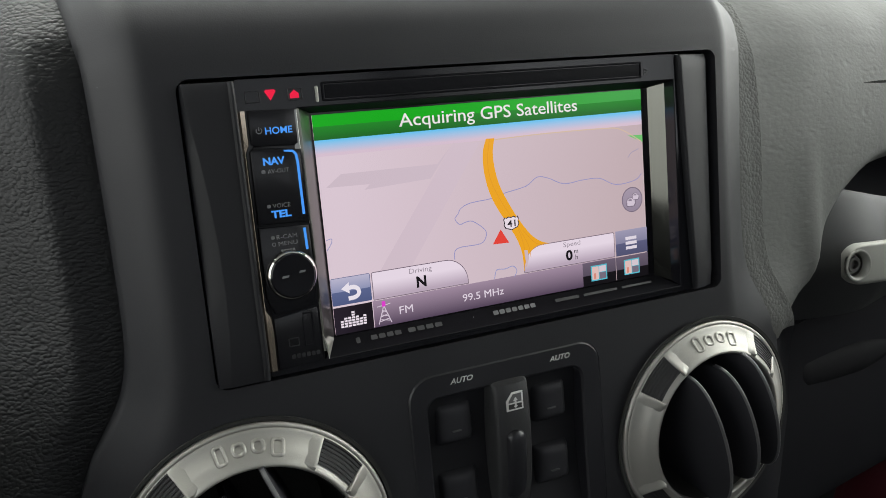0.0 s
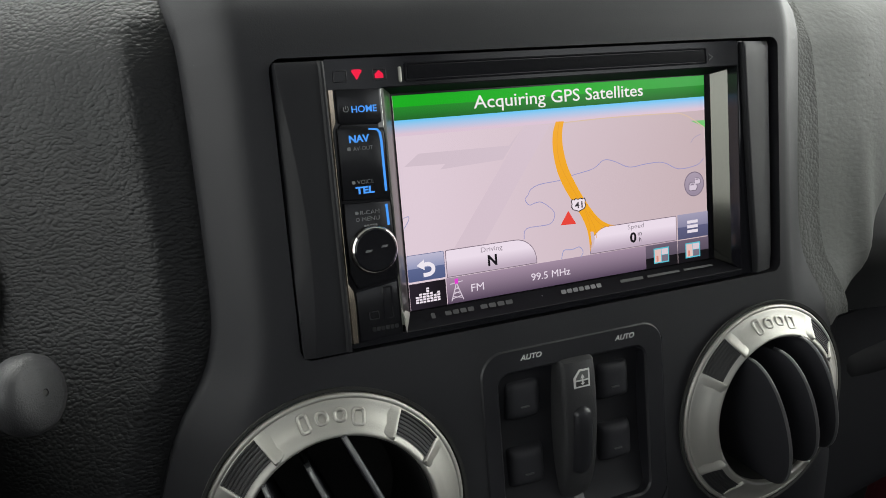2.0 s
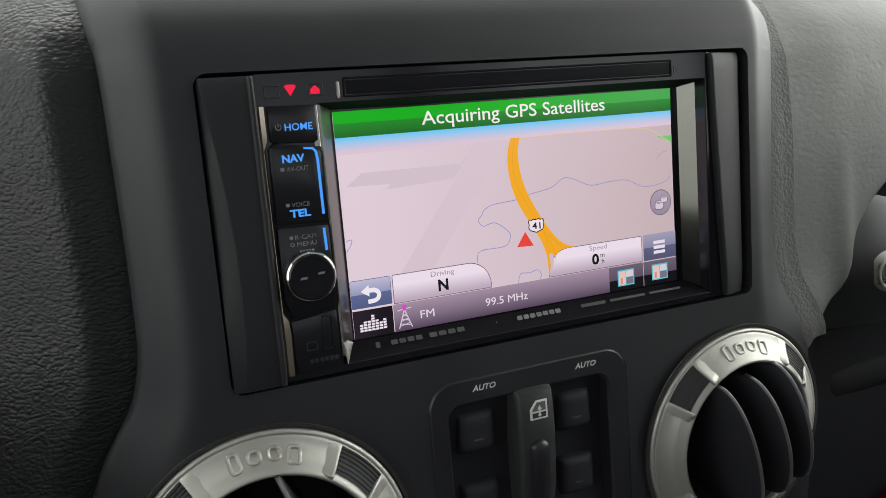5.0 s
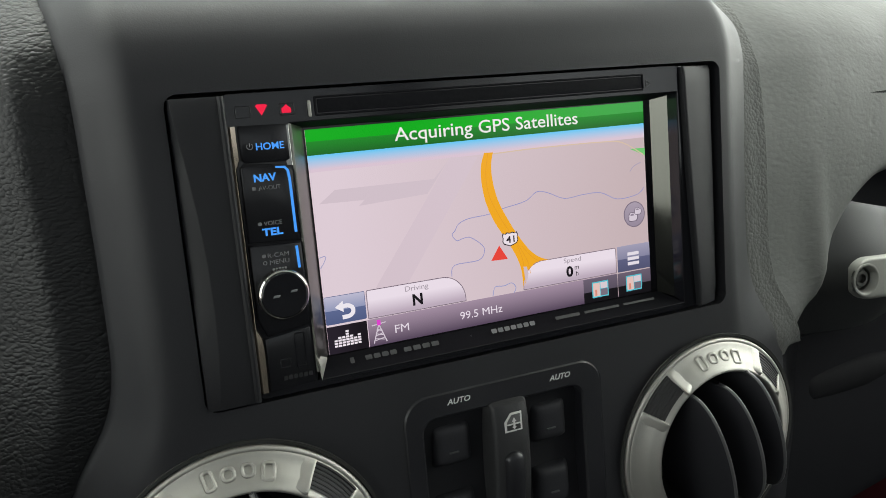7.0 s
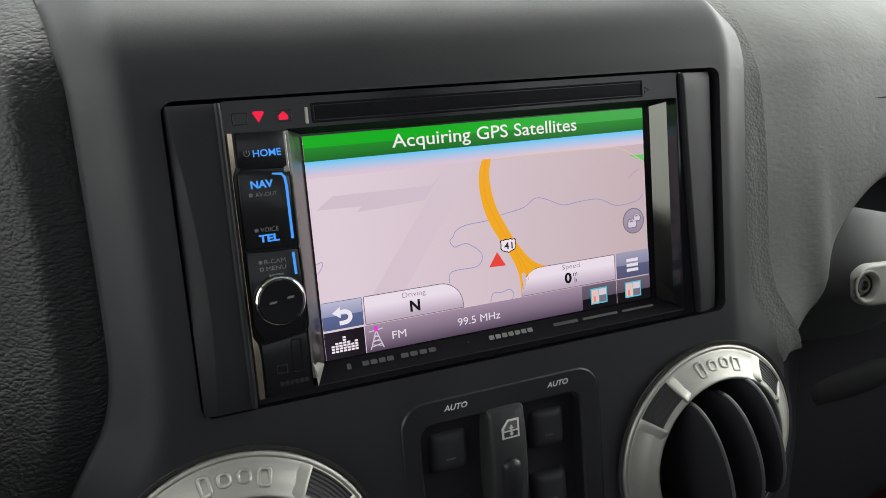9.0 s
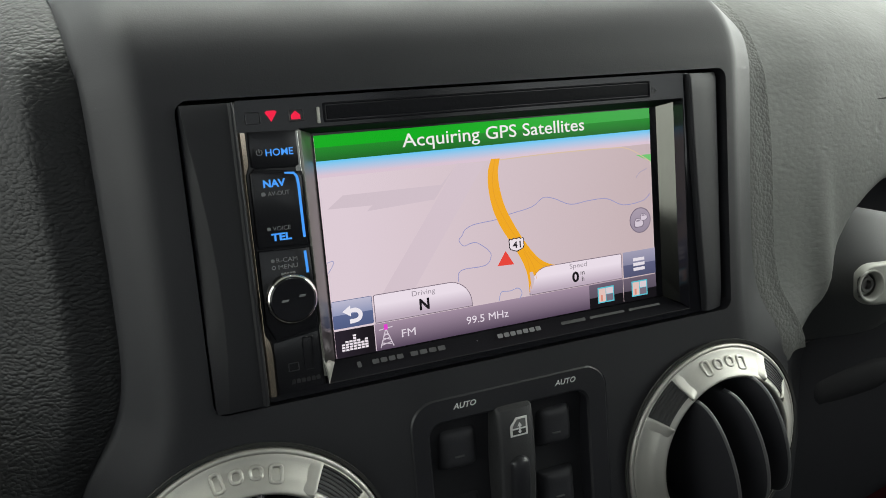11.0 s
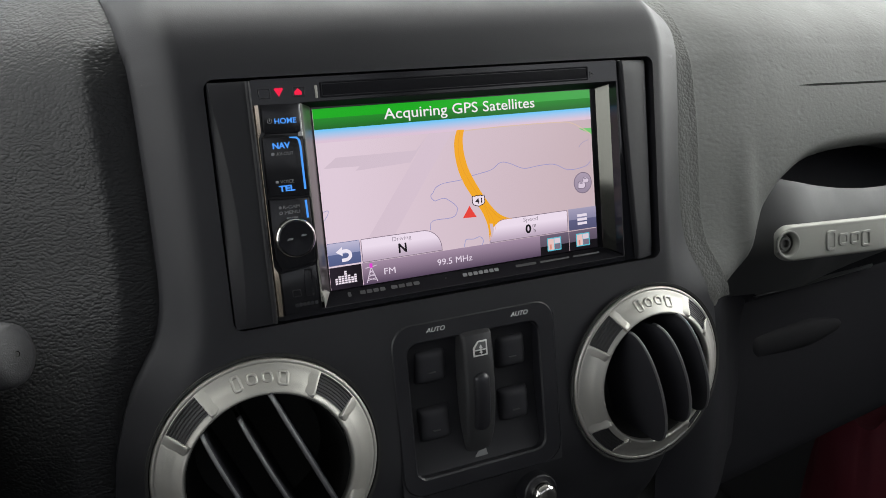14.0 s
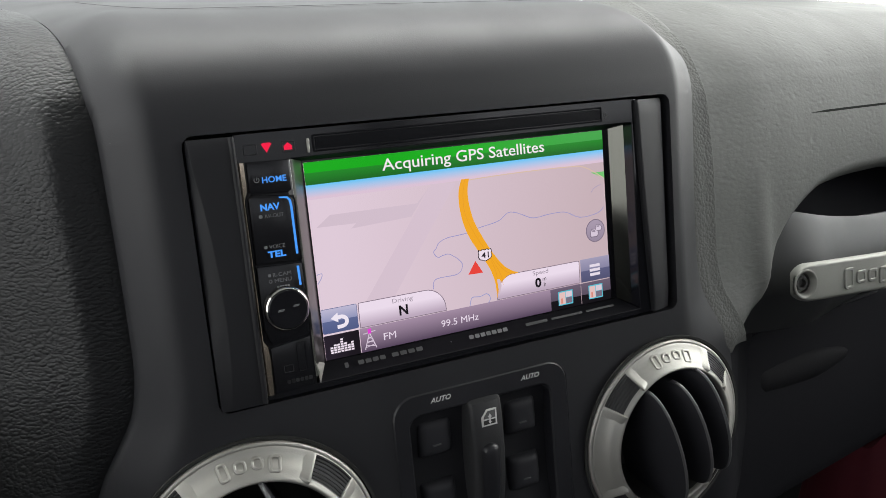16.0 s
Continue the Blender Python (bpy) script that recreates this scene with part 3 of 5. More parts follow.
def mounting_kit():
    root = thing("radio_mounting_kit", "black plastic mounting kit panels beside the stereo", "trim panel")
    part("frame", frame_plate(rrect(-112.4, 98.8, -46.8, 51.9, 2.0), rrect(-111.6, 97.4, -45.9, 51.0, 1.2), -4.0, 12, 0.5), SEAM, root)
    # left panel: a chamfer that widens downwards, the face, and a raised inner edge
    zs = [-45.8, -38, -28, -15, 0, 15, 28, 38, 44, 48.5, 50.6]
    cut = [(-46, -108.3), (-30, -106.9), (-10, -106.2), (8, -106.9), (25, -108.4), (38, -109.9), (48, -110.9), (51, -111.0)]
    rows = []
    for z in zs:
        c = curve_at(cut, z)
        end = 0.8 if z in (zs[0], zs[-1]) else 0.0
        low = -9.5 - 2.6 * max(0.0, min(1.0, (-8 - z) / 34))  # the bevel dies out towards the foot
        rows.append([(-111.9, 6, z), (-111.9, low + 0.5 + end, z), (-111.6, low + end, z), (c - 0.15, -12.9 + end, z), (c + 0.3, -13.1 + end, z), (-97.4, -12.9 + end, z), (-97.1, -13.2 + end, z), (-96.7, -13.7 + end, z), (-96.1, -13.8 + end, z), (-95.6, -13.5 + end, z), (-95.3, -12.8 + end, z), (-95.3, 6, z)])
    bm = grid(rows)
    for row in (rows[0], rows[-1]):
        bm.faces.new([bm.verts.new(p) for p in row])
    bmesh.ops.recalc_face_normals(bm, faces=bm.faces)
    part("side_panel", bm, PANEL, root, smooth=28)
    # right panel: a raised inner edge, then a face that leans towards the passenger
    rows = []
    edge = [(-46, 84.4), (-30, 83.4), (-9, 82.0), (20, 80.4), (40, 79.5), (51, 79.1)]
    for z in zs:
        c = curve_at(edge, z)
        end = 0.8 if z in (zs[0], zs[-1]) else 0.0
        rows.append([(c - 0.3, 6, z), (c - 0.3, -10.3 + end, z), (c + 0.1, -11.6 + end, z), (c + 0.5, -11.9 + end, z), (c + 1.0, -12.0 + end, z), (c + 1.5, -11.92 + end, z), (c + 5.0, -11.2 + end, z), (94.6, -9.2 + end, z), (95.5, -8.7 + end, z), (95.9, -8.0 + end, z), (96.0, 6, z)])
    bm = grid(rows)
    for row in (rows[0], rows[-1]):
        bm.faces.new([bm.verts.new(p) for p in row])
    bmesh.ops.recalc_face_normals(bm, faces=bm.faces)
    part("reveal", plate([(77.6, -45.9), (86.4, -45.9), (80.6, 51.0), (77.6, 51.0)], -9.6, 6, 0.3), GLOSS, root, "gloss black strip beside the stereo")
    part("side_panel", bm, PANEL, root, smooth=28)
    return root


mounting_kit()

# ---- stereo ----


def blocks(name, spans, z, high, y, mat, parent):
    """A mark or unreadable word as plain little bars on one line."""
    bm = bmesh.new()
    for x0, x1 in spans:
        plate(rrect(x0, x1, z - high / 2, z + high / 2, min(0.35, (x1 - x0) / 3, high / 3), 2), y, y + 0.3, 0.04, bm, steps=1)
    return part(name, bm, mat, parent, smooth=0)


def word_bars(x0, x1, n):
    step = (x1 - x0) / n
    return [(x0 + i * step + step * 0.1, x0 + (i + 1) * step - step * 0.1) for i in range(n)]


def stereo():
    root = thing("car_stereo", "black double-height car stereo with a lit navigation screen", "car stereo")
    Y = -10.6
    part("faceplate", frame_plate(rrect(-95.2, 77.5, -45.8, 51.2, 1.2), rrect(-76.0, 77.0, -43.2, 41.2, 0.25), Y, 8, 0.2), GLOSS, root)

    def slope(name, quad, mat, label=""):
        bm = bmesh.new()
        bm.faces.new([bm.verts.new(p) for p in quad])
        return part(name, face_driver(bm), mat, root, label, smooth=0)

    slope("top_slope", [(-76, Y + 0.2, 41.2), (77.0, Y + 0.2, 41.2), (72.3, 0.2, 38.9), (-69.4, 0.4, 39.4)], MATTE)
    slope("bottom_slope", [(-76, Y + 0.2, -43.2), (77.0, Y + 0.2, -43.2), (72.3, 0.2, -39.3), (-69.4, 0.4, -39.3)], MATTE)
    slope("side_slope", [(76.0, -6.0, -41.4), (76.0, -6.0, 40.1), (72.3, 0.2, 38.9), (72.3, 0.2, -39.3)], MIRROR)
    slope("side_wall", [(77.0, Y + 0.2, -43.2), (77.0, Y + 0.2, 41.2), (76.0, -6.0, 40.1), (76.0, -6.0, -41.4)], GLOSS)
    # the metal strip beside the keys and its tip
    bm = grid([[(-76.3, Y - 0.1, -40.2), (-76.3, Y - 0.1, 41.0)], [(-75.6, Y - 0.5, -40.4), (-75.6, Y - 0.5, 40.9)], [(-74.9, Y + 0.3, -40.2), (-74.9, Y + 0.3, 40.6)], [(-69.3, 0.2, -38.6), (-69.3, 0.2, 39.6)]])
    part("metal_strip", face_driver(bm), SMOKE_DARK, root, "smoked metallic strip beside the screen", smooth=20)
    bm = bmesh.new()
    tip = [bm.verts.new(p) for p in ((-76.2, Y - 0.5, -34.0), (-70.6, -4.2, -38.2), (-74.9, Y - 0.5, -43.4), (-75.1, Y - 1.6, -38.6))]
    for f in ((0, 3, 1), (3, 2, 1), (0, 2, 3)):
        bm.faces.new([tip[i] for i in f])
    part("strip_tip", face_driver(bm), SILVER, root, "bright metal tip of the strip", smooth=0)
    bm = plate([(-79.3 + 1.0, 28.0), (-76.4, 28.0), (-76.4, 40.8), (-78.3, 40.8)], Y - 0.5, Y, 0.15)
    part("metal_tab", bm, SMOKE, root, smooth=20)
    part("display_border", flat([(-70.2, -40), (73.0, -40), (73.0, 40), (-70.2, 40)], 0.55), GLOSS, root)
    # disc slot and its marks
    part("disc_slot", frame_plate(rrect(-67.4, 61.2, 42.6, 48.9, 0.6), rrect(-66.6, 60.6, 43.3, 48.2, 0.4), Y - 0.45, Y + 0.5, 0.2), MATTE, root)
    part("disc_flap", plate(rrect(-66.4, 60.4, 43.5, 48.0, 0.5), Y - 0.2, Y + 0.3, 0.3), MATTE, root)
    part("slot_tick", plate(rrect(-69.6, -68.6, 42.5, 47.7, 0.4, 3), Y - 0.7, Y, 0.15), SILVER, root, "silver tick beside the disc slot")
    part("arrow_mark", frame_plate([(62.3, 43.7), (64.7, 45.1), (62.3, 46.5)], [(62.65, 44.3), (64.0, 45.1), (62.65, 45.9)], Y - 0.15, Y, 0.03), MARK, root)
    # small keys of the top row
    for x in (-89.9, -76.2):
        part("small_key", frame_plate(rrect(x - 2.4, x + 2.4, 43.6, 47.4, 0.5, 3), rrect(x - 2.1, x + 2.1, 43.9, 47.1, 0.4, 3), Y - 0.3, Y + 0.2, 0.08), SATIN, root)
    part("red_arrow_light", flat([(-84.2, 44.0), (-82.2, 47.0), (-82.8, 47.5), (-85.4, 47.5), (-86.0, 47.0)], Y - 0.12), RED, root, "lit red arrow")
    part("red_eject_light", flat([(-77.9, 44.3), (-74.9, 44.3), (-74.9, 45.7), (-76.4, 47.0), (-77.9, 45.7)], Y - 0.12), RED, root, "lit red eject mark")
    # chrome edge left of the keys
    rows = [[(-95.0, Y - 0.2, z), (-94.4, Y - 0.9 * b, z), (-93.0 + d, Y - 0.9 * b, z), (-92.6 + d, Y, z)] for z, b, d in ((-43.6, 1, 0.3), (-30, 1, 0.6), (-25.5, 1, 0.2), (-23, 0.6, -1.2), (28, 0.6, -1.2), (31, 1, 0.0), (41.3, 1, 0.0))]
    part("chrome_edge", face_driver(grid(rows)), GLINT_CHROME, root, "chrome edge of the key column", smooth=25)
    # key blocks
    keys = part("home_key", plate([(-92.2, 30.8), (-91.0, 30.0), (-78.6, 29.4), (-77.2, 30.2), (-77.2, 41.0), (-92.2, 41.4)], Y - 1.3, Y + 0.2, 0.5), KEY, root)
    nav = part("nav_key", plate([(-93.2, 5.2), (-77.0, 4.4), (-76.8, 26.6), (-78.4, 28.2), (-91.4, 30.0), (-93.0, 28.4)], Y - 1.5, Y + 0.2, 0.6), KEY, root)
    cam_key = part("menu_key", plate([(-93.2, 4.2), (-93.4, -19.5), (-90.9, -25.2), (-77.4, -23.2), (-76.4, -21.5), (-76.8, 3.5)], Y - 1.5, Y + 0.2, 0.6), KEY, root)
    low = part("card_door", plate([(-91.8, -26.2), (-91.8, -43.6), (-77.0, -43.0), (-77.0, -24.4)], Y - 0.7, Y + 0.2, 0.35), KEY, root)
    letters("HOME", 3.1, -87.4, 33.6, Y - 1.45, BLUE, keys, width=8.7, label="lit blue lettering", bold=0.04)
    bm = ribbon([(-89.3 + 0.9 * math.sin(radians(a)), 34.9 + 0.9 * math.cos(radians(a))) for a in range(35, 326, 20)], 0.28, Y - 1.4)
    ribbon([(-89.3, 34.8), (-89.3, 36.0)], 0.28, Y - 1.4, bm)
    part("power_mark", bm, FAINT, keys, smooth=0)
    letters("NAV", 3.2, -89.3, 24.0, Y - 1.65, BLUE, nav, width=7.0, label="lit blue lettering", bold=0.12)
    letters("AV-OUT", 2.0, -88.2, 21.2, Y - 1.62, FAINT, nav, width=6.9)
    letters("VOICE", 2.0, -87.9, 10.1, Y - 1.62, FAINT, nav, width=5.7)
    letters("TEL", 3.2, -88.7, 7.0, Y - 1.65, BLUE, nav, width=6.5, label="lit blue lettering", bold=0.12)
    blocks("square_mark", [(-90.2, -88.9)], 21.9, 1.2, Y - 1.62, FAINT, nav)
    blocks("square_mark", [(-89.7, -88.5)], 10.8, 1.1, Y - 1.62, FAINT, nav)
    part("light_line", ribbon([(-82.3, 28.0), (-79.4, 27.7), (-78.5, 26.6), (-78.2, 24.0), (-78.1, 7.0)], [0.5, 0.8, 0.9, 0.9, 0.9], Y - 1.6), BLUE, nav, "lit blue line", smooth=0)
    letters("R-CAM", 2.0, -87.9, -0.1, Y - 1.62, FAINT, cam_key, width=6.7)
    letters("MENU", 2.0, -87.5, -2.3, Y - 1.62, FAINT, cam_key, width=6.2)
    blocks("square_mark", [(-89.7, -88.5)], 0.6, 1.1, Y - 1.62, FAINT, cam_key)
    part("round_mark", ribbon([(-89.0 + 0.55 * math.sin(radians(a)), -1.6 + 0.55 * math.cos(radians(a))) for a in range(0, 361, 24)], 0.25, Y - 1.62), FAINT, cam_key, smooth=0)
    part("light_line", ribbon([(-78.5, 2.6), (-78.3, -4.6)], 0.9, Y - 1.6), BLUE, cam_key, "lit blue line", smooth=0)
    blocks("small_mark", word_bars(-87, -82.2, 5), -3.9, 0.7, Y - 1.62, FAINT, cam_key)
    part("card_slot", frame_plate(rrect(-82.6, -78.9, -37.4, -25.6, 0.4, 3), rrect(-82.1, -79.5, -36.7, -26.2, 0.3, 3), Y - 0.9, Y, 0.1), GLOSS, low)
    part("card_mark", frame_plate(rrect(-87.9, -84.3, -36.5, -33.6, 0.3, 3), rrect(-87.6, -84.6, -36.2, -33.9, 0.2, 3), Y - 0.78, Y - 0.5, 0.03), MARK, low)
    blocks("maker_mark", word_bars(-87.5, -77.6, 6), -40.0, 1.5, Y - 0.78, MARK, low)
    # knob
    knob = part("volume_knob", lathe([(7.2, Y - 1.4), (7.2, Y - 5.0), (6.9, Y - 5.4), (0.02, Y - 5.1)], (-84.7, -12.0), 64), GLOSS, root, "gloss black round volume knob")
    part("chrome_ring", lathe([(8.1, Y - 1.4), (8.2, Y - 3.6), (7.9, Y - 4.5), (7.4, Y - 4.9), (7.1, Y - 4.6), (7.0, Y - 3.0)], (-84.7, -12.0), 64), CHROME, knob, "thin chrome ring round the knob")
    for x0, x1, z in ((-88.6, -86.0, -12.4), (-82.9, -80.4, -11.4)):
        part("knob_mark", plate([(x0, z), (x1 - 0.5, z), (x1, z + 0.75), (x0 + 0.5, z + 0.75)], Y - 5.4, Y - 5.0, 0.03), FAINT, knob)
    # words under the screen stand on the bottom slope
    for name, spans, mat, high in (("radio_mark", [(-63.4, -61.9)], DIM, 2.1), ("input_mark", word_bars(-58.2, -46.1, 4), DIM, 1.7), ("input_mark", word_bars(-44.0, -29.9, 4), DIM, 1.7), ("dot", [(-17.6, -17.2)], FAINT, 0.5), ("maker_mark", word_bars(-9.2, 9.7, 7), FAINT, 1.7), ("radio_mark", [(18.6, 29.6)], MARK_DIM, 1.3), ("radio_mark", [(31.8, 48.0)], MARK_DIM, 1.0), ("model_mark", [(50.3, 65.4)], MARK_DIM, 0.9)):
        bm = bmesh.new()
        for x0, x1 in spans:
            flat(rrect(x0, x1, -high / 2, high / 2, min(0.4, (x1 - x0) / 3, high / 3), 3), -0.35, bm)
        ob = part(name, bm, mat, root, smooth=0)
        ob.matrix_basis = pose(0, -0.0060, -0.0404, -32, 0, 0)
    return root


STEREO = stereo()

# ---- what the screen shows ----


def shield(x, z, wide, high):
    """Outline of a road shield: a notched top, round shoulders and a blunt point below."""
    half = [(0.0, 0.88), (0.35, 1.0), (0.62, 0.82), (0.88, 0.96), (1.0, 0.62), (0.93, 0.2), (1.0, -0.25), (0.82, -0.66), (0.4, -0.85), (0.0, -1.04)]
    return [(x + wide * u, z + high * v) for u, v in half] + [(x - wide * u, z + high * v) for u, v in half[-2:0:-1]]


def display(root):
    # the map's fall to the right, from the viewing angle, is in its colour
    top = part("display", flat([(-68.8, -38.6), (68.8, -38.6), (68.8, 38.6), (-68.8, 38.6)], 0.0), glow("map land light", srgb(231, 211, 224), 1.0, srgb(206, 184, 190), -60, 62, 0), root, "lit navigation map in pale lilac", smooth=0)
    L1, L2, L3, L4, L5 = -0.10, -0.20, -0.30, -0.40, -0.50
    lit = {}

    def hue(c):
        """The screen leans to pink, its greens apart."""
        return srgb(c[0], c[1] if c[1] > c[0] + 30 else c[1] * 0.97, c[2])

    def show(name, bm, colour, label="", other=None, low=0.0, high=1.0, axis=2):
        key = (colour, other, low, high, axis)
        if key not in lit:
            lit[key] = glow(name.replace("_", " ") + " light", hue(colour), 1.0, hue(other) if other else None, low, high, axis)
        return part(name, bm, lit[key], top, label, smooth=0)

    def ink(colour):
        key = (colour, None, 0.0, 1.0, 2)
        if key not in lit:
            lit[key] = glow("ink light", hue(colour), 1.0)
        return lit[key]

    # ground shades and horizon
    show("runway_shade", flat([(-66.5, 13.6), (-60.7, 17.8), (-24.0, 17.6), (-18, 23.5), (-27, 12.6), (-52.7, 11.4), (-50.5, 13.2)], L1), (217, 204, 211))
    show("runway_shade", flat([(-51, -19.6), (-38.5, -19.6), (-6.0, 23.8), (-17, 24.6)], L1 - 0.04), (221, 207, 214))
    show("horizon_band", flat([(-68.8, 24.4), (68.8, 24.4), (68.8, 30.2), (-68.8, 30.2)], L1 + 0.03), (226, 208, 220), "", (110, 205, 255), 25.2, 29.8)
    show("park_patch", flat([(61.5, 20.4), (68.8, 20.2), (68.8, 17.2)], L1), (120, 205, 120))
    # thin roads and shores
    shore = [(-20.3, -18.6), (-18.9, -14.6), (-9.0, -14.2), (-6.3, -11.4), (-7.0, -8.8), (-11.5, -5.3), (-14.5, -5.2), (-17.1, -5.7), (-18.8, -3.4), (-17.4, -1.8), (-16, 0.2), (-12.0, 1.7), (-3.3, 2.3), (2.7, 3.7), (12.4, 5.3), (17.5, 8.2), (22.3, 7.4), (29.7, 4.3), (38, 4.8), (46.5, 4.6), (54.3, 1.2), (63.9, 1.9), (67.4, 4.3)]
    show("shore_line", ribbon(smooth_line(shore, 4), 0.30, L2), (158, 160, 204))
    show("pond_line", ribbon(smooth_line([(-4.2, -28.6), (-3.6, -26.4), (-2.6, -25.2), (0.8, -25.5), (4.2, -24.9), (5.8, -27.0), (4.6, -29.2)], 4), 0.32, L2), (158, 166, 208))
    show("shore_line", ribbon(smooth_line([(-68.6, -4.6), (-66.6, -4.2), (-66.8, -5.8), (-68.6, -8.2)], 4), 0.28, L2), (165, 168, 206))
    show("shore_line", ribbon(smooth_line([(61.0, 11.5), (63.0, 13.4), (66.5, 14.6)], 4), 0.28, L2), (172, 166, 190))
    show("thin_road", ribbon(smooth_line([(-1.5, 24.2), (20, 24.6), (48, 24.3), (58, 23.2), (68, 17.5)], 5), 0.4, L2), (222, 202, 172))
    # the highway
    left = smooth_line([(-3.4, 24.9), (-5.0, 20.5), (-5.4, 14.5), (-4.3, 7.0), (-1.8, 0.2), (2.2, -6.8), (6.4, -14.0), (8.6, -20.5), (9.0, -27.6)], 5)
    right = smooth_line([(0.2, 24.8), (-0.9, 20.0), (-0.7, 14.0), (0.9, 7.0), (3.8, 0.6), (8.0, -6.8), (13.0, -13.6), (17.4, -17.0), (22.0, -18.6)], 5)
    bm = bmesh.new()
    a, b = [bm.verts.new((x, L3, z)) for x, z in left], [bm.verts.new((x, L3, z)) for x, z in right]
    for i in range(len(a) - 1):
        bm.faces.new((a[i], b[i], b[i + 1], a[i + 1]))
    show("highway", bm, (250, 180, 38), "orange-yellow highway line")
    for line in ([(-1.9, 24.8), (-3.4, 17), (-2.6, 9), (1.5, 0), (7.0, -9), (11.5, -17.5), (12.4, -22.5)], [(7.6, -11), (9.6, -17.5), (9.9, -26)], [(9.5, -11.5), (14.5, -17), (18.5, -18.6)]):
        show("lane_line", ribbon(smooth_line(line, 5), 0.22, L3 - 0.05), (236, 166, 42))
    show("ramp_gap", flat([(9.6, -19.5), (10.2, -27.0), (11.6, -22.4), (11.0, -19.6)], L3 - 0.06), (214, 200, 205))
    show("position_arrow", flat([(-0.1, -9.9), (-3.9, -15.2), (3.2, -15.5)], L4), (240, 74, 62), "red position arrow")
    show("road_shield", flat(shield(4.75, -8.1, 3.4, 2.7), L4), (60, 56, 60))
    show("road_shield_face", flat(shield(4.75, -8.1, 3.0, 2.3), L4 - 0.04), (246, 240, 244))
    letters("41", 3.6, 4.75, -9.4, L4 - 0.08, ink((50, 46, 50)), top, align="CENTER", width=3.6, depth=0.02, bold=0.05)
    # header
    show("header_bar", flat([(-68.8, 30.0), (68.8, 30.0), (68.8, 34.6), (-68.8, 34.6)], L2), (24, 104, 32), "green header bar", (28, 140, 36), 30.0, 34.6)
    show("header_gloss", flat([(-68.8, 34.6), (68.8, 34.6), (68.8, 38.6), (-68.8, 38.6)], L2 - 0.02), (10, 176, 20), "green header bar", (66, 168, 74), 0, 66, 0)
    letters("Acquiring GPS Satellites", 6.6, 0.1, 32.2, L3, ink((240, 246, 238)), top, align="CENTER", width=75.2, depth=0.02, label="white header lettering", bold=0.04)
    # the bottom row
    show("status_bar", flat([(-54.0, -38.6), (52.0, -38.6), (52.0, -28.8), (-54.0, -28.8)], L2), (88, 74, 94), "dark lilac status bar", (168, 150, 168), -38.6, -29.0)
    show("back_button", flat(rrect(-68.8, -54.1, -28.2, -18.3, 0.5), L3), (84, 98, 138), "blue-grey back button", (96, 110, 150), -28.2, -23.6)
    show("back_button_gloss", flat([(-68.7, -23.4), (-54.3, -23.4), (-54.3, -18.5), (-68.7, -18.5)], L3 - 0.03), (150, 160, 192), "", (196, 198, 218), -23.4, -18.5)
    bm = ribbon(smooth_line([(-62.6, -22.4), (-60.4, -22.3), (-58.9, -23.4), (-58.9, -25.0), (-60.2, -26.0), (-62.8, -26.2)], 5), 1.5, L4)
    flat([(-65.2, -22.4), (-62.2, -20.4), (-62.2, -24.4)], L4 - 0.02, bm)
    show("back_arrow", bm, (246, 246, 250))
    show("equaliser_button", flat([(-68.8, -38.6), (-54.3, -38.6), (-54.3, -28.9), (-68.8, -28.9)], L3), (40, 34, 44), "", (28, 24, 30), -66, -57, 0)
    bm = bmesh.new()
    for i, n in enumerate((3, 4, 4, 6, 4, 3, 4)):
        for k in range(n):
            flat([(-66.6 + 1.42 * i, -36.4 + 0.95 * k), (-65.45 + 1.42 * i, -36.4 + 0.95 * k), (-65.45 + 1.42 * i, -35.7 + 0.95 * k), (-66.6 + 1.42 * i, -35.7 + 0.95 * k)], L4, bm)
    show("equaliser_bars", bm, (242, 238, 242))

    def tab(name, x0, x1, r_left, r_right):
        z0, z1 = -28.6, -18.2
        pts = [(x0, z0), (x1, z0)]
        pts += [(x1 - r_right + r_right * math.cos(radians(a)), z1 - r_right + r_right * math.sin(radians(a))) for a in range(0, 91, 10)]
        pts += [(x0 + r_left + r_left * math.cos(radians(a)), z1 - r_left + r_left * math.sin(radians(a))) for a in range(90, 181, 10)]
        show(name + "_edge", flat(pts, L3), (132, 120, 132))
        show(name, flat(offset(pts, 0.3), L3 - 0.04), (196, 182, 196), "pale rounded tab", (244, 236, 244), -27.5, -22)

    tab("heading_tab", -53.6, -15.3, 0.8, 9.0)
    tab("speed_tab", 9.0, 52.2, 9.0, 0.8)
    letters("Driving", 2.7, -34.5, -21.1, L4, ink((165, 158, 166)), top, align="CENTER", width=9.0, depth=0.02)
    letters("N", 5.6, -34.5, -26.5, L4, ink((26, 24, 28)), top, align="CENTER", width=3.9, depth=0.02, bold=0.2)
    letters("Speed", 2.7, 31.5, -20.9, L4, ink((165, 158, 166)), top, align="CENTER", width=8.0, depth=0.02)
    letters("0", 5.6, 30.0, -26.4, L4, ink((26, 24, 28)), top, align="CENTER", width=3.2, depth=0.02, bold=0.2)
    letters("m", 2.8, 33.3, -24.1, L4, ink((40, 36, 42)), top, align="CENTER", depth=0.02)
    letters("h", 2.8, 33.4, -26.6, L4, ink((40, 36, 42)), top, align="CENTER", depth=0.02)
    # traffic button
    show("traffic_button", flat(circle(62.1, -5.9, 5.2, 40), L3), (128, 118, 134))
    show("traffic_button_face", flat(circle(62.1, -5.9, 4.8, 40), L3 - 0.04), (158, 148, 164), "", (176, 166, 180), -10, -1)
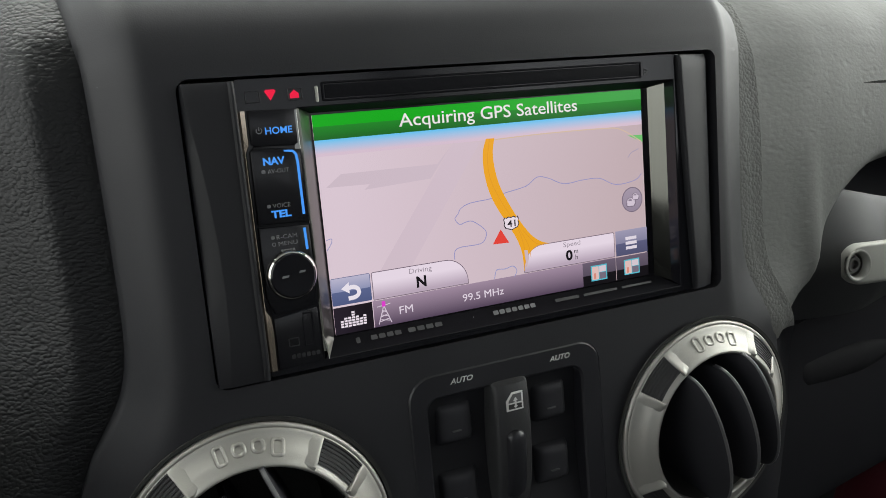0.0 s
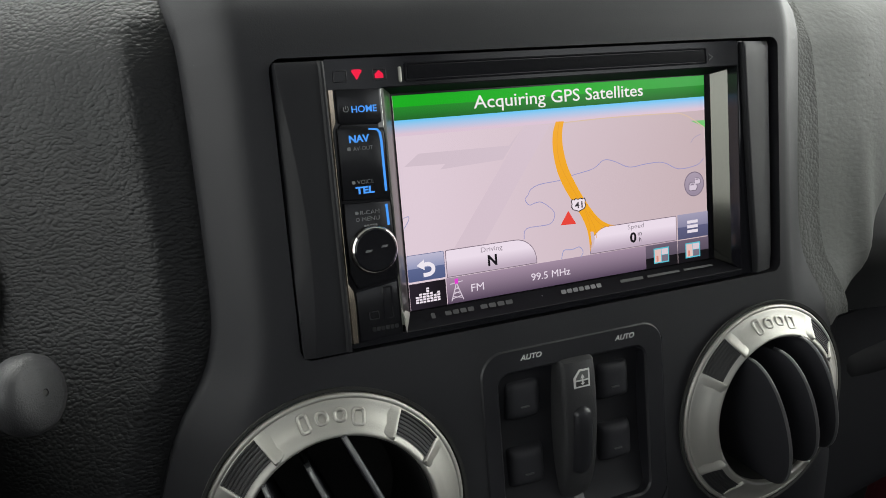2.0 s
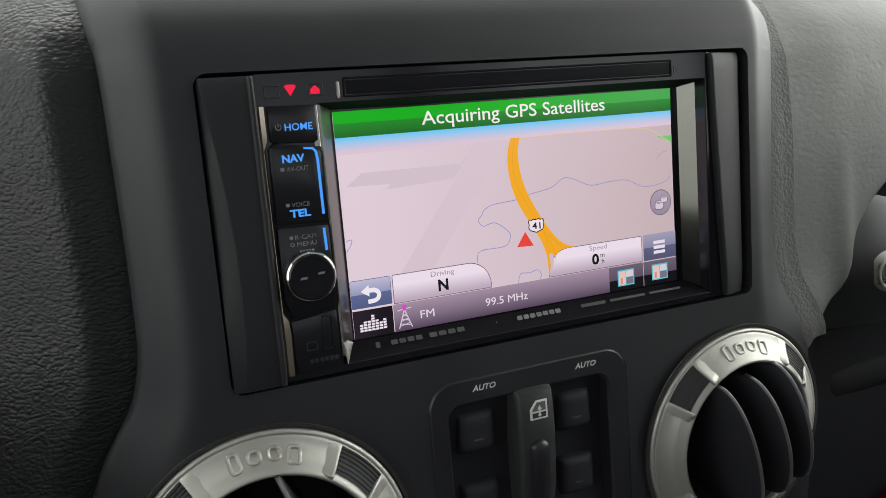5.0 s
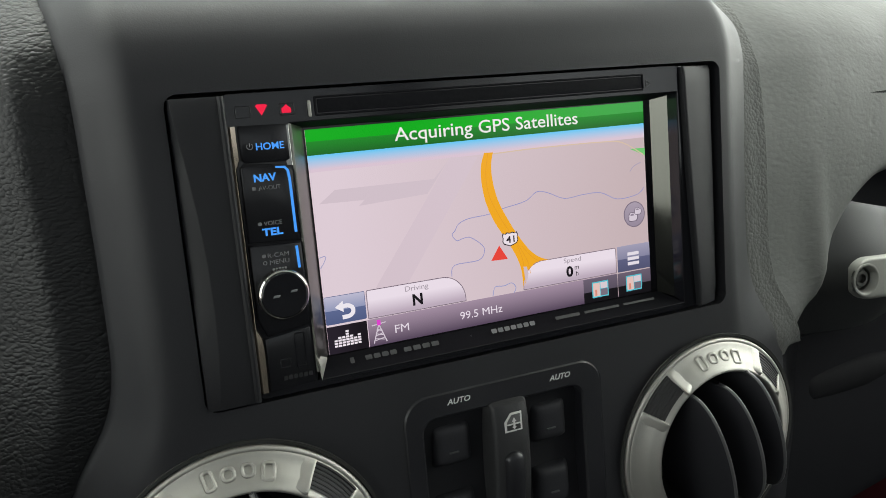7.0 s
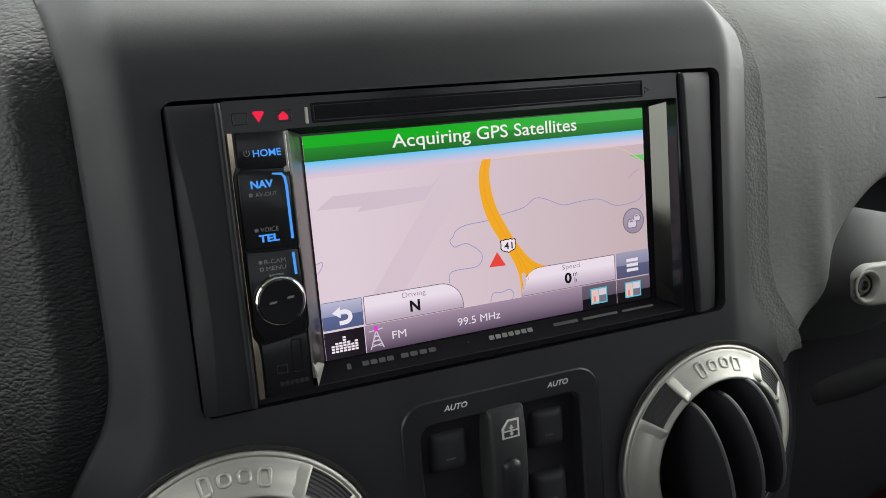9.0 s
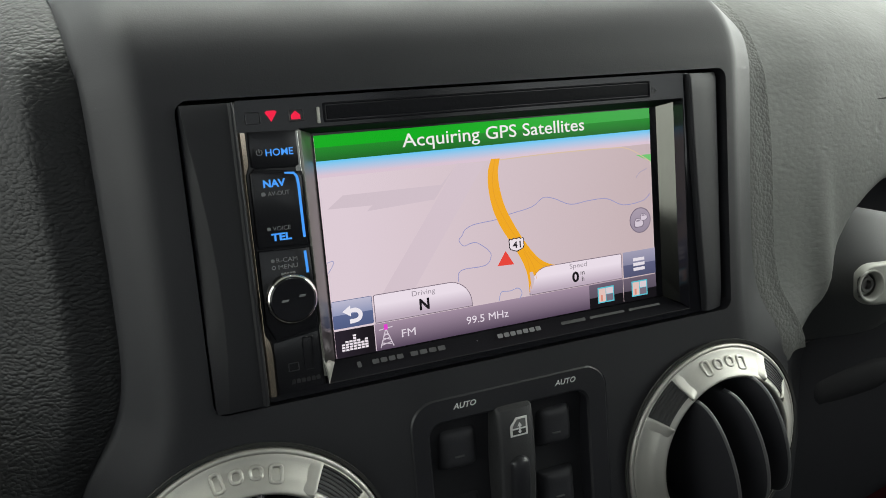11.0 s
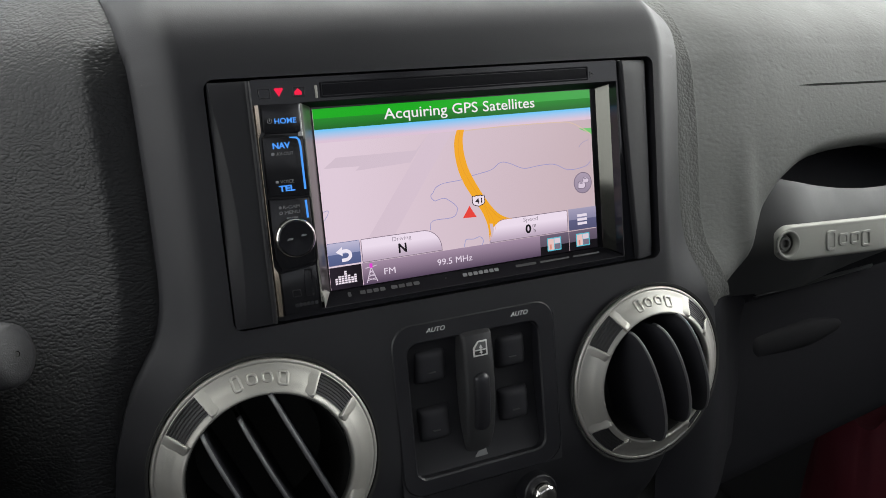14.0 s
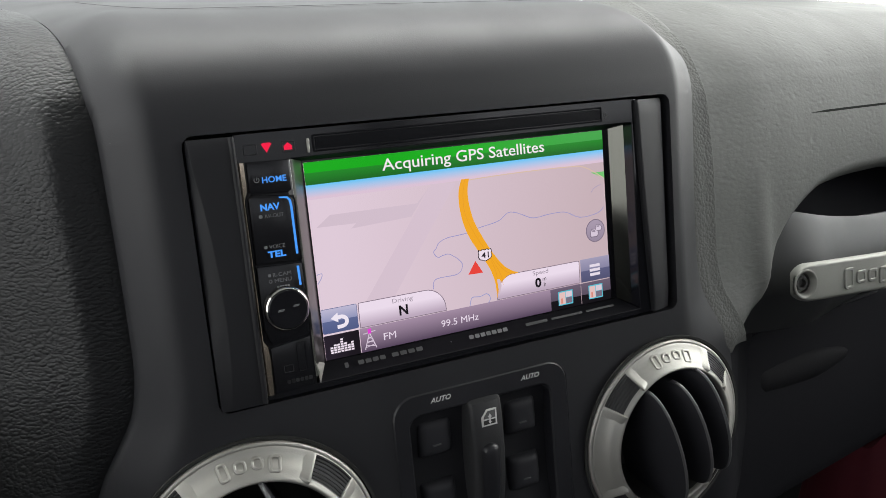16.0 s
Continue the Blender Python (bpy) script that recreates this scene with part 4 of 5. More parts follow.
    for dx, dz, s in ((1.5, 1.3, 0.9), (-1.0, -0.8, 1.15)):
        body = [(-1.6, -1.2), (-1.2, -1.6), (1.4, -1.6), (2.0, -0.8), (2.0, 0.3), (1.2, 0.6), (0.7, 1.3), (-0.9, 1.3), (-1.5, 0.5)]
        show("car_mark", flat([(62.1 + dx + s * x * 1.12, -5.9 + dz + s * z * 1.12) for x, z in body], L4 - 0.03 * s), (120, 110, 126))
        show("car_mark", flat([(62.1 + dx + s * x * 0.95, -5.9 + dz + s * z * 0.95) for x, z in body], L4 - 0.05 * s), (222, 214, 224))
        show("car_window", flat([(62.1 + dx + s * x, -5.9 + dz + s * z) for x, z in ((-1.0, 0.3), (0.75, 0.3), (0.45, 0.95), (-0.7, 0.95))], L4 - 0.07 * s), (150, 140, 156))
    # menu button and the two source icons
    show("menu_button", flat([(52.8, -28.6), (68.8, -28.6), (68.8, -23.5), (52.8, -23.5)], L3), (86, 90, 120), "blue-grey menu button", (98, 102, 134), -28.6, -23.5)
    show("menu_button_gloss", flat([(52.8, -23.5), (68.8, -23.5), (68.8, -18.1), (52.8, -18.1)], L3 - 0.03), (140, 142, 168), "", (168, 168, 190), -23.5, -18.1)
    bm = bmesh.new()
    for z in (-21.7, -23.7, -25.7):
        flat([(57.7, z - 0.65), (63.3, z - 0.65), (63.3, z + 0.65), (57.7, z + 0.65)], L4, bm)
    show("menu_bars", bm, (236, 234, 240))
    for x in (36.0, 52.5):
        show("source_button", flat([(x, -38.6), (x + 16.3, -38.6), (x + 16.3, -34.4), (x, -34.4)], L3), (22, 20, 24))
        show("source_button_gloss", flat([(x, -34.4), (x + 16.3, -34.4), (x + 16.3, -29.0), (x, -29.0)], L3 - 0.02), (92, 84, 98), "", (112, 102, 118), -34.4, -29)
        c = x + 7.8
        show("icon_frame", flat([(c - 3.9, -37.0), (c + 3.9, -37.0), (c + 3.9, -30.6), (c - 3.9, -30.6)], L4), (92, 196, 216))
        show("icon_face", flat([(c - 3.4, -36.5), (c - 0.2, -36.5), (c - 0.2, -31.1), (c - 3.4, -31.1)], L4 - 0.04), (236, 206, 196))
        show("icon_face", flat([(c + 0.1, -33.6), (c + 3.4, -33.6), (c + 3.4, -31.1), (c + 0.1, -31.1)], L4 - 0.04), (226, 216, 220))
        show("icon_face", flat([(c + 0.1, -36.5), (c + 3.4, -36.5), (c + 3.4, -33.8), (c + 0.1, -33.8)], L4 - 0.04), (124, 118, 132))
        show("icon_dot", flat([(c - 2.6, -36.2), (c - 1.6, -36.2), (c - 1.6, -33.8), (c - 2.6, -33.8)], L4 - 0.07), (226, 150, 130))
    # tuner
    letters("FM", 4.1, -44.1, -35.3, L3, ink((236, 230, 238)), top, width=5.3, depth=0.02)
    letters("99.5 MHz", 4.1, -18.3, -35.2, L3, ink((238, 232, 240)), top, width=17.6, depth=0.02)
    bm = ribbon([(-50.0, -31.0), (-52.4, -37.7)], 0.38, L3)
    ribbon([(-50.0, -31.0), (-47.5, -37.7)], 0.38, L3 - 0.01, bm)
    for z, w in ((-33.0, 0.75), (-34.6, 1.3), (-36.3, 1.9)):
        ribbon([(-50 - w, z - 0.5), (-50 + w, z + 0.3)], 0.3, L3 - 0.02, bm)
        ribbon([(-50 - w, z + 0.3), (-50 + w, z - 0.5)], 0.3, L3 - 0.03, bm)
    ribbon([(-52.6, -31.2), (-47.4, -30.6)], 0.34, L3 - 0.04, bm)
    show("tower_mark", bm, (220, 212, 222))
    show("tower_light", flat([(-50.7, -31.4), (-49.3, -31.4), (-49.3, -29.4), (-50.7, -29.4)], L4), (232, 70, 214), "magenta mark on the tower")
    return top


display(STEREO)

# ---- air vents ----
SLOPE = 0.66  # of the ring's face


def cone_y(r):
    """The ring's face: a cone that dips a little in its middle, between a bead outside and a lip inside."""
    return -10.9 - (44.0 - r) * SLOPE + 0.5 * max(0.0, 1 - ((r - 40.6) / 2.8) ** 2)


CONE = [(45.7, 8.0), (45.75, -9.2), (45.6, -10.1), (45.2, -10.8), (44.7, -11.05), (44.3, -11.05), (43.9, -10.9), *[(43.6 - 0.6 * k, cone_y(43.6 - 0.6 * k)) for k in range(15)],
        (34.7, -17.1), (34.2, -17.45), (33.7, -17.6), (33.2, -17.4), (32.9, -16.9), (32.7, -15.8), (32.6, -12.0)]


def on_cone(bm, r, angle):
    """Carries a mesh built about the origin (x across, z outwards, y depth) onto the ring's slope."""
    tilt = Matrix.Rotation(-math.atan(SLOPE), 4, "X")
    turn = Matrix.Rotation(radians(90 - angle), 4, "Y")
    bmesh.ops.transform(bm, matrix=turn @ Matrix.Translation((0, cone_y(r), r)) @ tilt, verts=bm.verts)
    return bm


def oval(wide, low, high, n=28):
    """An upright oval about x = 0 between two heights."""
    c, h = (low + high) / 2, (high - low) / 2
    return [(wide / 2 * math.copysign(abs(math.cos(a)) ** 0.8, math.cos(a)), c + h * math.copysign(abs(math.sin(a)) ** 0.8, math.sin(a))) for a in [2 * math.pi * k / n for k in range(n)]]


def air_vent(centre, label, tilt, spacing, face, size):
    """A turning vent about the origin, then set into the stack; face: how far it looks to the side and up, degrees."""
    root = thing("air_vent", label, "air vent", "round air vents")
    part("housing", lathe([(47.4, -9.4), (47.4, -10.6), (46.2, -10.4), (45.0, -6.0), (34, -9), (32.4, -15.4), (32.0, -14.6), (31.4, -7.5), (30.5, 4), (27, 16), (0.05, 18)], (0, 0), 96), DARK, root, smooth=30)
    ring = part("ring", lathe(CONE, (0, 0), 144), SILVER, root, "satin silver ring with embossed marks", smooth=50)
    for mid in (136.5, 43.5, 223.5, 316.5):
        # ribbed rubber grip, sunk in its window
        prof = []
        for k in range(35):
            r = 36.0 + 7.7 * k / 34
            prof.append((r, cone_y(r) - 0.22 - (0.34 if k % 5 in (1, 2, 3) else 0.0) + (0.7 if k in (0, 34) else 0)))
        part("grip", lathe(prof, (0, 0), 14, mid - 11.6, mid + 11.6), RUBBER, ring, "black ribbed rubber grip", smooth=15)
        # a ridge on either side of it: a steep wall to the grip, a long slope to the plain face
        for side in (-1, 1):
            rows = []
            for r, h in ((44.1, -0.1), (43.5, 0.55), (42.0, 1.0), (39.5, 1.35), (37.0, 1.6), (35.3, 1.7), (34.4, 1.3), (33.7, 0.5), (33.3, -0.6)):
                wide = 1.0 if r > 34 else 0.8
                row = []
                for u, f in ((-0.25, -0.3), (-0.05, 0.8), (0.25, 1.0), (0.8, 0.97), (1.5, 0.72), (3.0, 0.30), (4.6, -0.12)):
                    a = radians(mid + side * 11.6) + side * u * wide / r
                    row.append((r * math.cos(a), cone_y(max(r, 34.6)) - h * f + (0.35 if r < 34.5 else 0.0), r * math.sin(a)))
                rows.append(row)
            part("ridge", face_driver(grid(rows)), SILVER, ring, smooth=38)
    # the embossed mark at the top, as plain raised shapes
    for angle, wide, low, high, outline in ((103.2, 4.2, -3.6, 3.6, rrect), (94.4, 4.9, -2.7, 2.5, oval), (85.4, 4.9, -2.7, 2.5, oval), (76.2, 4.9, -4.2, 2.4, rrect)):
        if outline is oval:
            o, i = oval(wide, low, high), oval(wide - 2.5, low + 1.35, high - 1.35)
        else:
            o, i = rrect(-wide / 2, wide / 2, low, high, 1.5, 6), rrect(-wide / 2 + 1.25, wide / 2 - 1.25, low + 1.3, high - 1.3, 0.6, 6)
        part("raised_mark", on_cone(frame_plate(o, i, -0.62, 0.6, 0.4), 39.2, angle), SILVER, ring, smooth=45)
    # louvres: upright blades whose front edges arch out of the ring
    turn = Matrix.Rotation(radians(tilt), 4, "Y")
    for c in spacing:
        half = math.sqrt(31.4 ** 2 - c * c)
        reach = (half + 0.16 * abs(c)) * (0.88 if c == spacing[1] else 1.0)
        depth = 17.5 - 0.004 * c * c

        def arc(k, n=28):
            a = -math.pi / 2 + math.pi * k / n
            return reach * math.sin(a), -15.8 - depth * math.cos(a) ** 0.8

        line = [arc(k) for k in range(29)]
        loops = []
        for sign in (-1, 1):
            loops.append([[(c + sign * 0.35, y, a) for a, y in line], [(c + sign * 1.0, y + 1.0, a * 0.99) for a, y in line], [(c + sign * 1.3, 12, a * 0.94 * half / reach) for a, y in line]])
        bm = bmesh.new()
        order = [loops[0][2], loops[0][1], loops[0][0], loops[1][0], loops[1][1], loops[1][2]]
        bridge(bm, [[bm.verts.new(p) for p in row] for row in order], closed=False)
        bmesh.ops.transform(bm, matrix=turn, verts=bm.verts)
        bmesh.ops.recalc_face_normals(bm, faces=bm.faces)
        vane = part("vane", bm, VANE, root, smooth=40)
        # a paler strip paints the light that the blade's edge catches
        bm = bmesh.new()
        lines = [[(c + u, y + d - 0.2, a) for a, y in line[1:-1]] for u, d in ((-0.75, 0.7), (-0.55, 0.15), (-0.2, -0.1), (0.2, -0.1), (0.55, 0.15), (0.75, 0.7))]
        bridge(bm, [[bm.verts.new(p) for p in row] for row in lines], closed=False)
        bmesh.ops.transform(bm, matrix=turn, verts=bm.verts)
        part("front_edge", face_driver(bm), EDGE_GLINT, vane, "paler worn front edge", smooth=60)
    root.matrix_basis = pose(centre[0] / 1000, -0.0006, centre[1] / 1000, face[1], 0, face[0]) @ Matrix.Scale(size, 4)
    return root


air_vent(VENTS[0], "round black air vent with a satin silver ring beside the column", -23, (-13.6, 1.0, 15.6), (-2.5, 1.0), 1.018)
air_vent(VENTS[1], "round black air vent with a satin silver ring by the passenger", -14, (-10.4, 5.4, 18.6), (1.5, 3.0), 1.0)

# ---- window switches ----


def switch_panel():
    root = thing("window_switch_panel", "black window switch panel with four rockers and white print", "switch panel")
    x0, x1, z0, z1 = SWITCH
    outer = rrect(x0 - 0.2, x1 + 0.2, z0 - 0.2, z1 + 0.2, 10, 7)
    inner = rrect(-40.8, 25.6, -129.6, -66.6, 5, 7)
    part("frame", frame_plate(outer, inner, -11.0, 4, 0.8), SATIN, root, smooth=40)
    part("corner_filler", frame_plate(rrect(x0 - 0.4, x1 + 0.4, z0 - 0.4, z1 + 0.4, 0.2, 7), outer, -10.52, 2, 0.02), PLASTIC, root)
    rows = []
    for k in range(25):
        z = -66 - 64.2 * k / 24
        y = -7.2 + 3.6 * math.sin(math.pi * k / 24) ** 0.7
        rows.append([(x, y, z) for x in (-41.6, 26.4)])
    part("floor", face_driver(grid(rows)), PANEL, root)
    # the raised spine
    line = [(-131, 2), (-128.4, -3.0), (-125, -5.4), (-115, -10.0), (-100, -13.2), (-85, -14.3), (-73, -14.2), (-67.5, -13.5), (-65.4, -12.6), (-64.8, -10.0)]
    rows = []
    for k in range(41):
        z = -131 + 66.2 * k / 40
        y = curve_at(line, z)
        w = 7.6 if z > -110 else 7.6 - (-110 - z) * 0.05
        rows.append([(-7.4 + u * w, y + d, z) for u, d in ((-1.06, 12), (-1.0, 2.4), (-0.93, 0.8), (-0.8, 0.1), (-0.3, -0.25), (0.3, -0.25), (0.8, 0.1), (0.93, 0.8), (1.0, 2.4), (1.06, 12))])
    part("spine", face_driver(grid(rows)), GREY_DARK, root, "grained grey spine", smooth=50)
    rows = []
    for k in range(33):
        a = math.pi * k / 32
        z = -98.6 + 14.4 * math.cos(a)
        w = 4.0 * min(1.0, math.sqrt(max(0.0, 1 - ((z + 98.6) / 14.4) ** 2)) * 1.9)
        y = curve_at(line, z)
        rows.append([(-7.6 + u * w, y - 3.6 * h * math.sqrt(max(0.0, math.sin(a))), z) for u, h in ((-1, -0.2), (-0.9, 0.5), (-0.6, 0.85), (0, 1.0), (0.6, 0.85), (0.9, 0.5), (1, -0.2))])
    part("lock_button", face_driver(grid(rows)), SATIN, root, "long black child-lock button", smooth=60)
    for x, zs in ((-28.5, (-79.2, -106.6)), (12.8, (-79.8, -106.0))):
        for z in zs:
            rows = []
            for k in range(17):
                v = math.sin(math.pi / 2 * (-1 + 2 * k / 16))
                row = []
                for j in range(17):
                    u = math.sin(math.pi / 2 * (-1 + 2 * j / 16))
                    edge = (1 - abs(u) ** 4) * (1 - abs(v) ** 4)
                    row.append((x + u * 8.0, 0.5 - (8.6 + 1.0 * v * v) * edge ** 0.28, z + v * 8.2))
                rows.append(row)
            rocker = part("rocker", face_driver(grid(rows)), VANE, root, "black rocker switch", smooth=50)
            part("rocker_mark", plate(rrect(x - 2.4, x + 1.4, z - 2.6, z - 2.1, 0.2, 2), -8.9, -7.2, 0.05), DIM, rocker)
    letters("AUTO", 2.9, -31.2, -62.2, -11.06, PRINT, root, width=9.3, shear=0.25, label="white lettering", bold=0.05)
    letters("AUTO", 2.9, 11.3, -62.4, -11.06, PRINT, root, width=9.3, shear=0.25, label="white lettering", bold=0.05)
    # the window pictogram
    shape = [(-10.7, -76.6), (-3.5, -76.6), (-3.5, -69.5), (-8.0, -69.5), (-10.7, -72.6)]
    mark = part("window_mark", plate(shape, -14.75, -14.2, 0.1), PRINT, root, "white window pictogram")
    part("mark_pane", flat([(-9.9, -73.4), (-4.3, -73.4), (-4.3, -70.1), (-7.8, -70.1), (-9.7, -72.5)], -14.85), GREY, mark, smooth=0)
    part("mark_pane", flat([(-9.9, -75.9), (-4.3, -75.9), (-4.3, -74.0), (-9.9, -74.0)], -14.85), DARK, mark, smooth=0)
    bm = flat([(-6.9, -71.2), (-5.9, -72.8), (-6.5, -72.8), (-6.5, -74.7), (-5.9, -74.7), (-6.9, -75.7), (-7.9, -74.7), (-7.3, -74.7), (-7.3, -72.8), (-7.9, -72.8)], -14.95)
    part("mark_arrow", bm, PRINT, mark, smooth=0)
    part("lock_mark", plate([(-11.2, -128.9), (-3.2, -128.2), (-4.0, -124.6), (-8.2, -125.2)], -6.4, -2.4, 0.2), FAINT, root)
    return root


switch_panel()


def lower_button():
    root = thing("climate_panel_knob", "small chrome-capped knob below the window switches", "knob")
    part("base", lathe([(9, 4), (9, -13), (8.4, -13.6), (0.05, -13.8)], (20, -151), 40), SATIN, root)
    part("cap", lathe([(6.2, -13.6), (6.3, -17.5), (5.4, -19.0), (3.2, -19.6), (0.05, -19.7)], (20, -151), 40), CHROME, root, "polished chrome cap", smooth=60)


lower_button()

# ---- passenger side: grab handle and glove box ----
BAR_Y = [(196, 13.4), (206, 12.4), (225, 10.8), (250, 9.5), (275, 9), (300, 11), (330, 17), (370, 31), (410, 52)]
BAR_Z = [(196, -57.6), (250, -59.9), (305, -62.7), (410, -67.0)]


def grab_handle():
    root = thing("grab_handle", "satin silver grab handle bolted to the dash recess", "grab handle")
    rows = []
    section = [(-1, 3.0), (-1.0, 0.4), (-0.985, -0.7), (-0.95, -1.5), (-0.89, -2.1), *[(v / 100, -2.55 + 0.2 * abs(v / 80) ** 2) for v in range(-80, 85, 8)], (0.88, -2.45), (0.93, -2.25), (0.965, -1.8), (0.99, -0.9), (1.0, 0.4), (1.0, 3.0)]
    xs = [202.55, 202.7, 203.0, 203.5, *[204.1 + 0.9 * k for k in range(20)], 226, 236, 248, 262, 278, 295, 312, 330, 350, 370, 390, 400, 404, 407, 409]
    for x in xs:
        end = min(x - 202.5, 409.1 - x)
        h = 0.9 + 9.8 * math.sqrt(max(0.001, 1 - (1 - min(1.0, end / 10.2)) ** 2))
        y, z = curve_at(BAR_Y, x), curve_at(BAR_Z, x)
        rows.append([(x, y + d * min(1, h / 6) + (1 - h / 10.7) * 1.4, z + v * h) for v, d in section])
    bm = grid(rows, close_u=True)
    for row in (rows[0], rows[-1]):
        bm.faces.new([bm.verts.new(p) for p in row])
    # the bolt's hole goes through the bar's face
    hole = [f for f in bm.faces if len(f.verts) == 4 and math.hypot(f.calc_center_median().x - 208.8, f.calc_center_median().z - curve_at(BAR_Z, 208.8)) < 7.4 and f.calc_center_median().y < curve_at(BAR_Y, 208.8) + 1]
    bmesh.ops.delete(bm, geom=hole, context="FACES")
    bmesh.ops.recalc_face_normals(bm, faces=bm.faces)
    bar = part("bar", bm, BAR_SILVER, root, smooth=50)
    for x in (208.8,):
        y, z = curve_at(BAR_Y, x), curve_at(BAR_Z, x)
        turn = math.atan2(curve_at(BAR_Y, x + 3) - curve_at(BAR_Y, x - 3), 6)
        place = pose(x / 1000, (y - 2.3) / 1000, z / 1000, 0, 0, math.degrees(turn))
        cup = part("bolt_cup", lathe([(8.3, 0.5), (8.25, -0.25), (7.7, -0.5), (7.1, -0.3), (6.4, 1.2), (5.9, 3.2)], (0, 0), 48), BAR_SILVER, root, smooth=50)
        cup.matrix_basis = place
        part("well", lathe([(6.0, 3.0), (5.6, 5.6), (0.05, 5.8)], (0, 0), 48), STEEL, cup, "dull sunk well")
        part("bolt", lathe([(4.2, 5.6), (4.2, 2.6), (3.8, 2.1), (2.4, 2.1), (2.2, 4.4), (0.05, 4.5)], (-0.3, 0.2), 6 * 4), STEEL, cup, "dark steel bolt head", smooth=30)
    for x, wide, low, high in ((240.6, 8.0, -6.2, 6.2), (250.2, 8.2, -3.9, 3.8), (259.4, 8.2, -3.9, 3.8), (268.9, 8.4, -6.0, 4.2)):
        y, z = curve_at(BAR_Y, x), curve_at(BAR_Z, x) - 0.4
        o = rrect(x - wide / 2, x + wide / 2, z + low, z + high, 2.2, 4)
        i = rrect(x - wide / 2 + 2.0, x + wide / 2 - 2.0, z + low + 1.9, z + high - 1.9, 0.9, 4)
        part("raised_mark", frame_plate(o, i, y - 3.2, y - 2, 0.4), BAR_SILVER, bar, smooth=40)
    # the grey backing plate in the recess
    edge = [(190, -19), (215, -19), (232, -21.2), (246, -25.2), (260, -28.6), (276, -32), (293.6, -35.3), (329.6, -41.0), (366, -45), (411, -48), (470, -52)]
    rows = []
    for x in np.linspace(190, 470, 66):
        z1 = curve_at(edge, x)
        w = max(0.0, min(1.0, (266 - x) / 76))
        base = curve_at(RIGHT_DEPTH, x) + 1.0 + 34.0 * w * w * (3 - 2 * w)
        line = [(x, base + 60, z1 - 14), (x, base + 14, z1 - 4), (x, base + 3.0, z1 - 0.8), (x, base + 1.0, z1), (x, base + 0.3, z1 - 0.5)]
        for k in range(1, 17):
            v = k / 16
            line.append((x, base - 13.0 * math.sin(min(v, 0.62) / 0.62 * math.pi / 2) + 60 * max(0.0, v - 0.62) ** 1.4, z1 - 0.5 + (-98 - z1) * v))
        rows.append(line)
    part("backing_plate", face_driver(grid(rows)), PLATE_GREY, root, "smooth grey backing plate", smooth=50)
    rows = []
    for x in np.linspace(188, 700, 40):
        base = curve_at(RIGHT_DEPTH, x)
        rows.append([(x, base + d, z) for d, z in ((14, 2), (40, 0), (62, -6), (72, -18), (74, -34), (70, -60), (64, -80))])
    # the pocket's shade is put into its near-black colour
    part("pocket", face_driver(grid(rows)), MATTE, root, "pocket behind the handle, its shade in the colour", smooth=60)
    return root


grab_handle()


def glove_box():
    root = thing("glove_box", "glove box below the grab handle, its shade in the colour", "glove box")
    # shelf, panel, lid and pull are coloured darker to stand for shade
    rows = []
    for x in np.linspace(198, 700, 50):
        base = 14 + (x - 198) * 0.13
        top = [(base + 44, -84), (base + 46, -88), (base + 52, -96), (base + 62, -104), (base + 74, -112), (base + 78, -118)]
        rows.append([(x, y + (20 if x < 200 else 0), z) for y, z in top])
    part("shelf", face_driver(grid(rows)), MATTE, root, smooth=60)
    # the panel that runs from the stack's flank back to the box
    rows = []
    for x, y in ((112, 16), (126, 14), (140, 14), (150, 16), (160, 21), (175, 31), (195, 48), (220, 70), (246, 90), (262, 99)):
        rows.append([(x, y + 26, -78), (x, y + 8, -82), (x, y + 2, -87), (x, y, -95), (x, y, -130), (x, y, -170), (x, y + 6, -215)])
    part("side_panel", face_driver(grid(rows)), MATTE, root, "matte black panel beside the stack", smooth=60)
    rows = []
    for k in range(21):
        z = -118.5 - 130 * k / 20
        rows.append([(x, 100 + (x - 285) * 0.16 + (3 if k in (0, 20) else 0) - 6 * math.sin(math.pi * k / 20), z) for x in np.linspace(199, 700, 24)])
    lid = part("lid", face_driver(grid(rows)), MATTE, root, smooth=50)
    rows = []
    for x in np.linspace(270, 420, 34):
        f = min(1, (x - 270) / 40, (420 - x) / 8)
        y, z = 95 + (x - 285) * 0.15, -113.6 - (x - 265) * 0.016
        rows.append([(x, y + 6, z + 0.6), (x, y + 3 - 3.6 * f, z + 0.5), (x, y + 3 - 4.2 * f, z), (x, y + 3 - 3.8 * f, z - 0.8), (x, y + 8, z - 1.6)])
    part("lid_edge", face_driver(grid(rows)), PLATE_GREY, lid, "dim ridge along the top of the lid", smooth=60)
    rows = []
    for k in range(31):
        x = 254 + 118 * k / 30
        end = min(1.0, math.sqrt(max(0.0, (x - 254) / 11)), math.sqrt(max(0.0, (372 - x) / 45)))
        rows.append([(x, 98 + (x - 266) * 0.10 - 7 * s * end, -152.6 + c * 11 * end - (x - 266) * 0.02) for c, s in [(math.cos(radians(a)), math.sin(radians(a))) for a in range(0, 181, 15)]])
    part("pull", face_driver(grid(rows)), PULL, lid, "rounded pull of the glove box", smooth=60)
    return root


glove_box()

# ---- driver's side ----


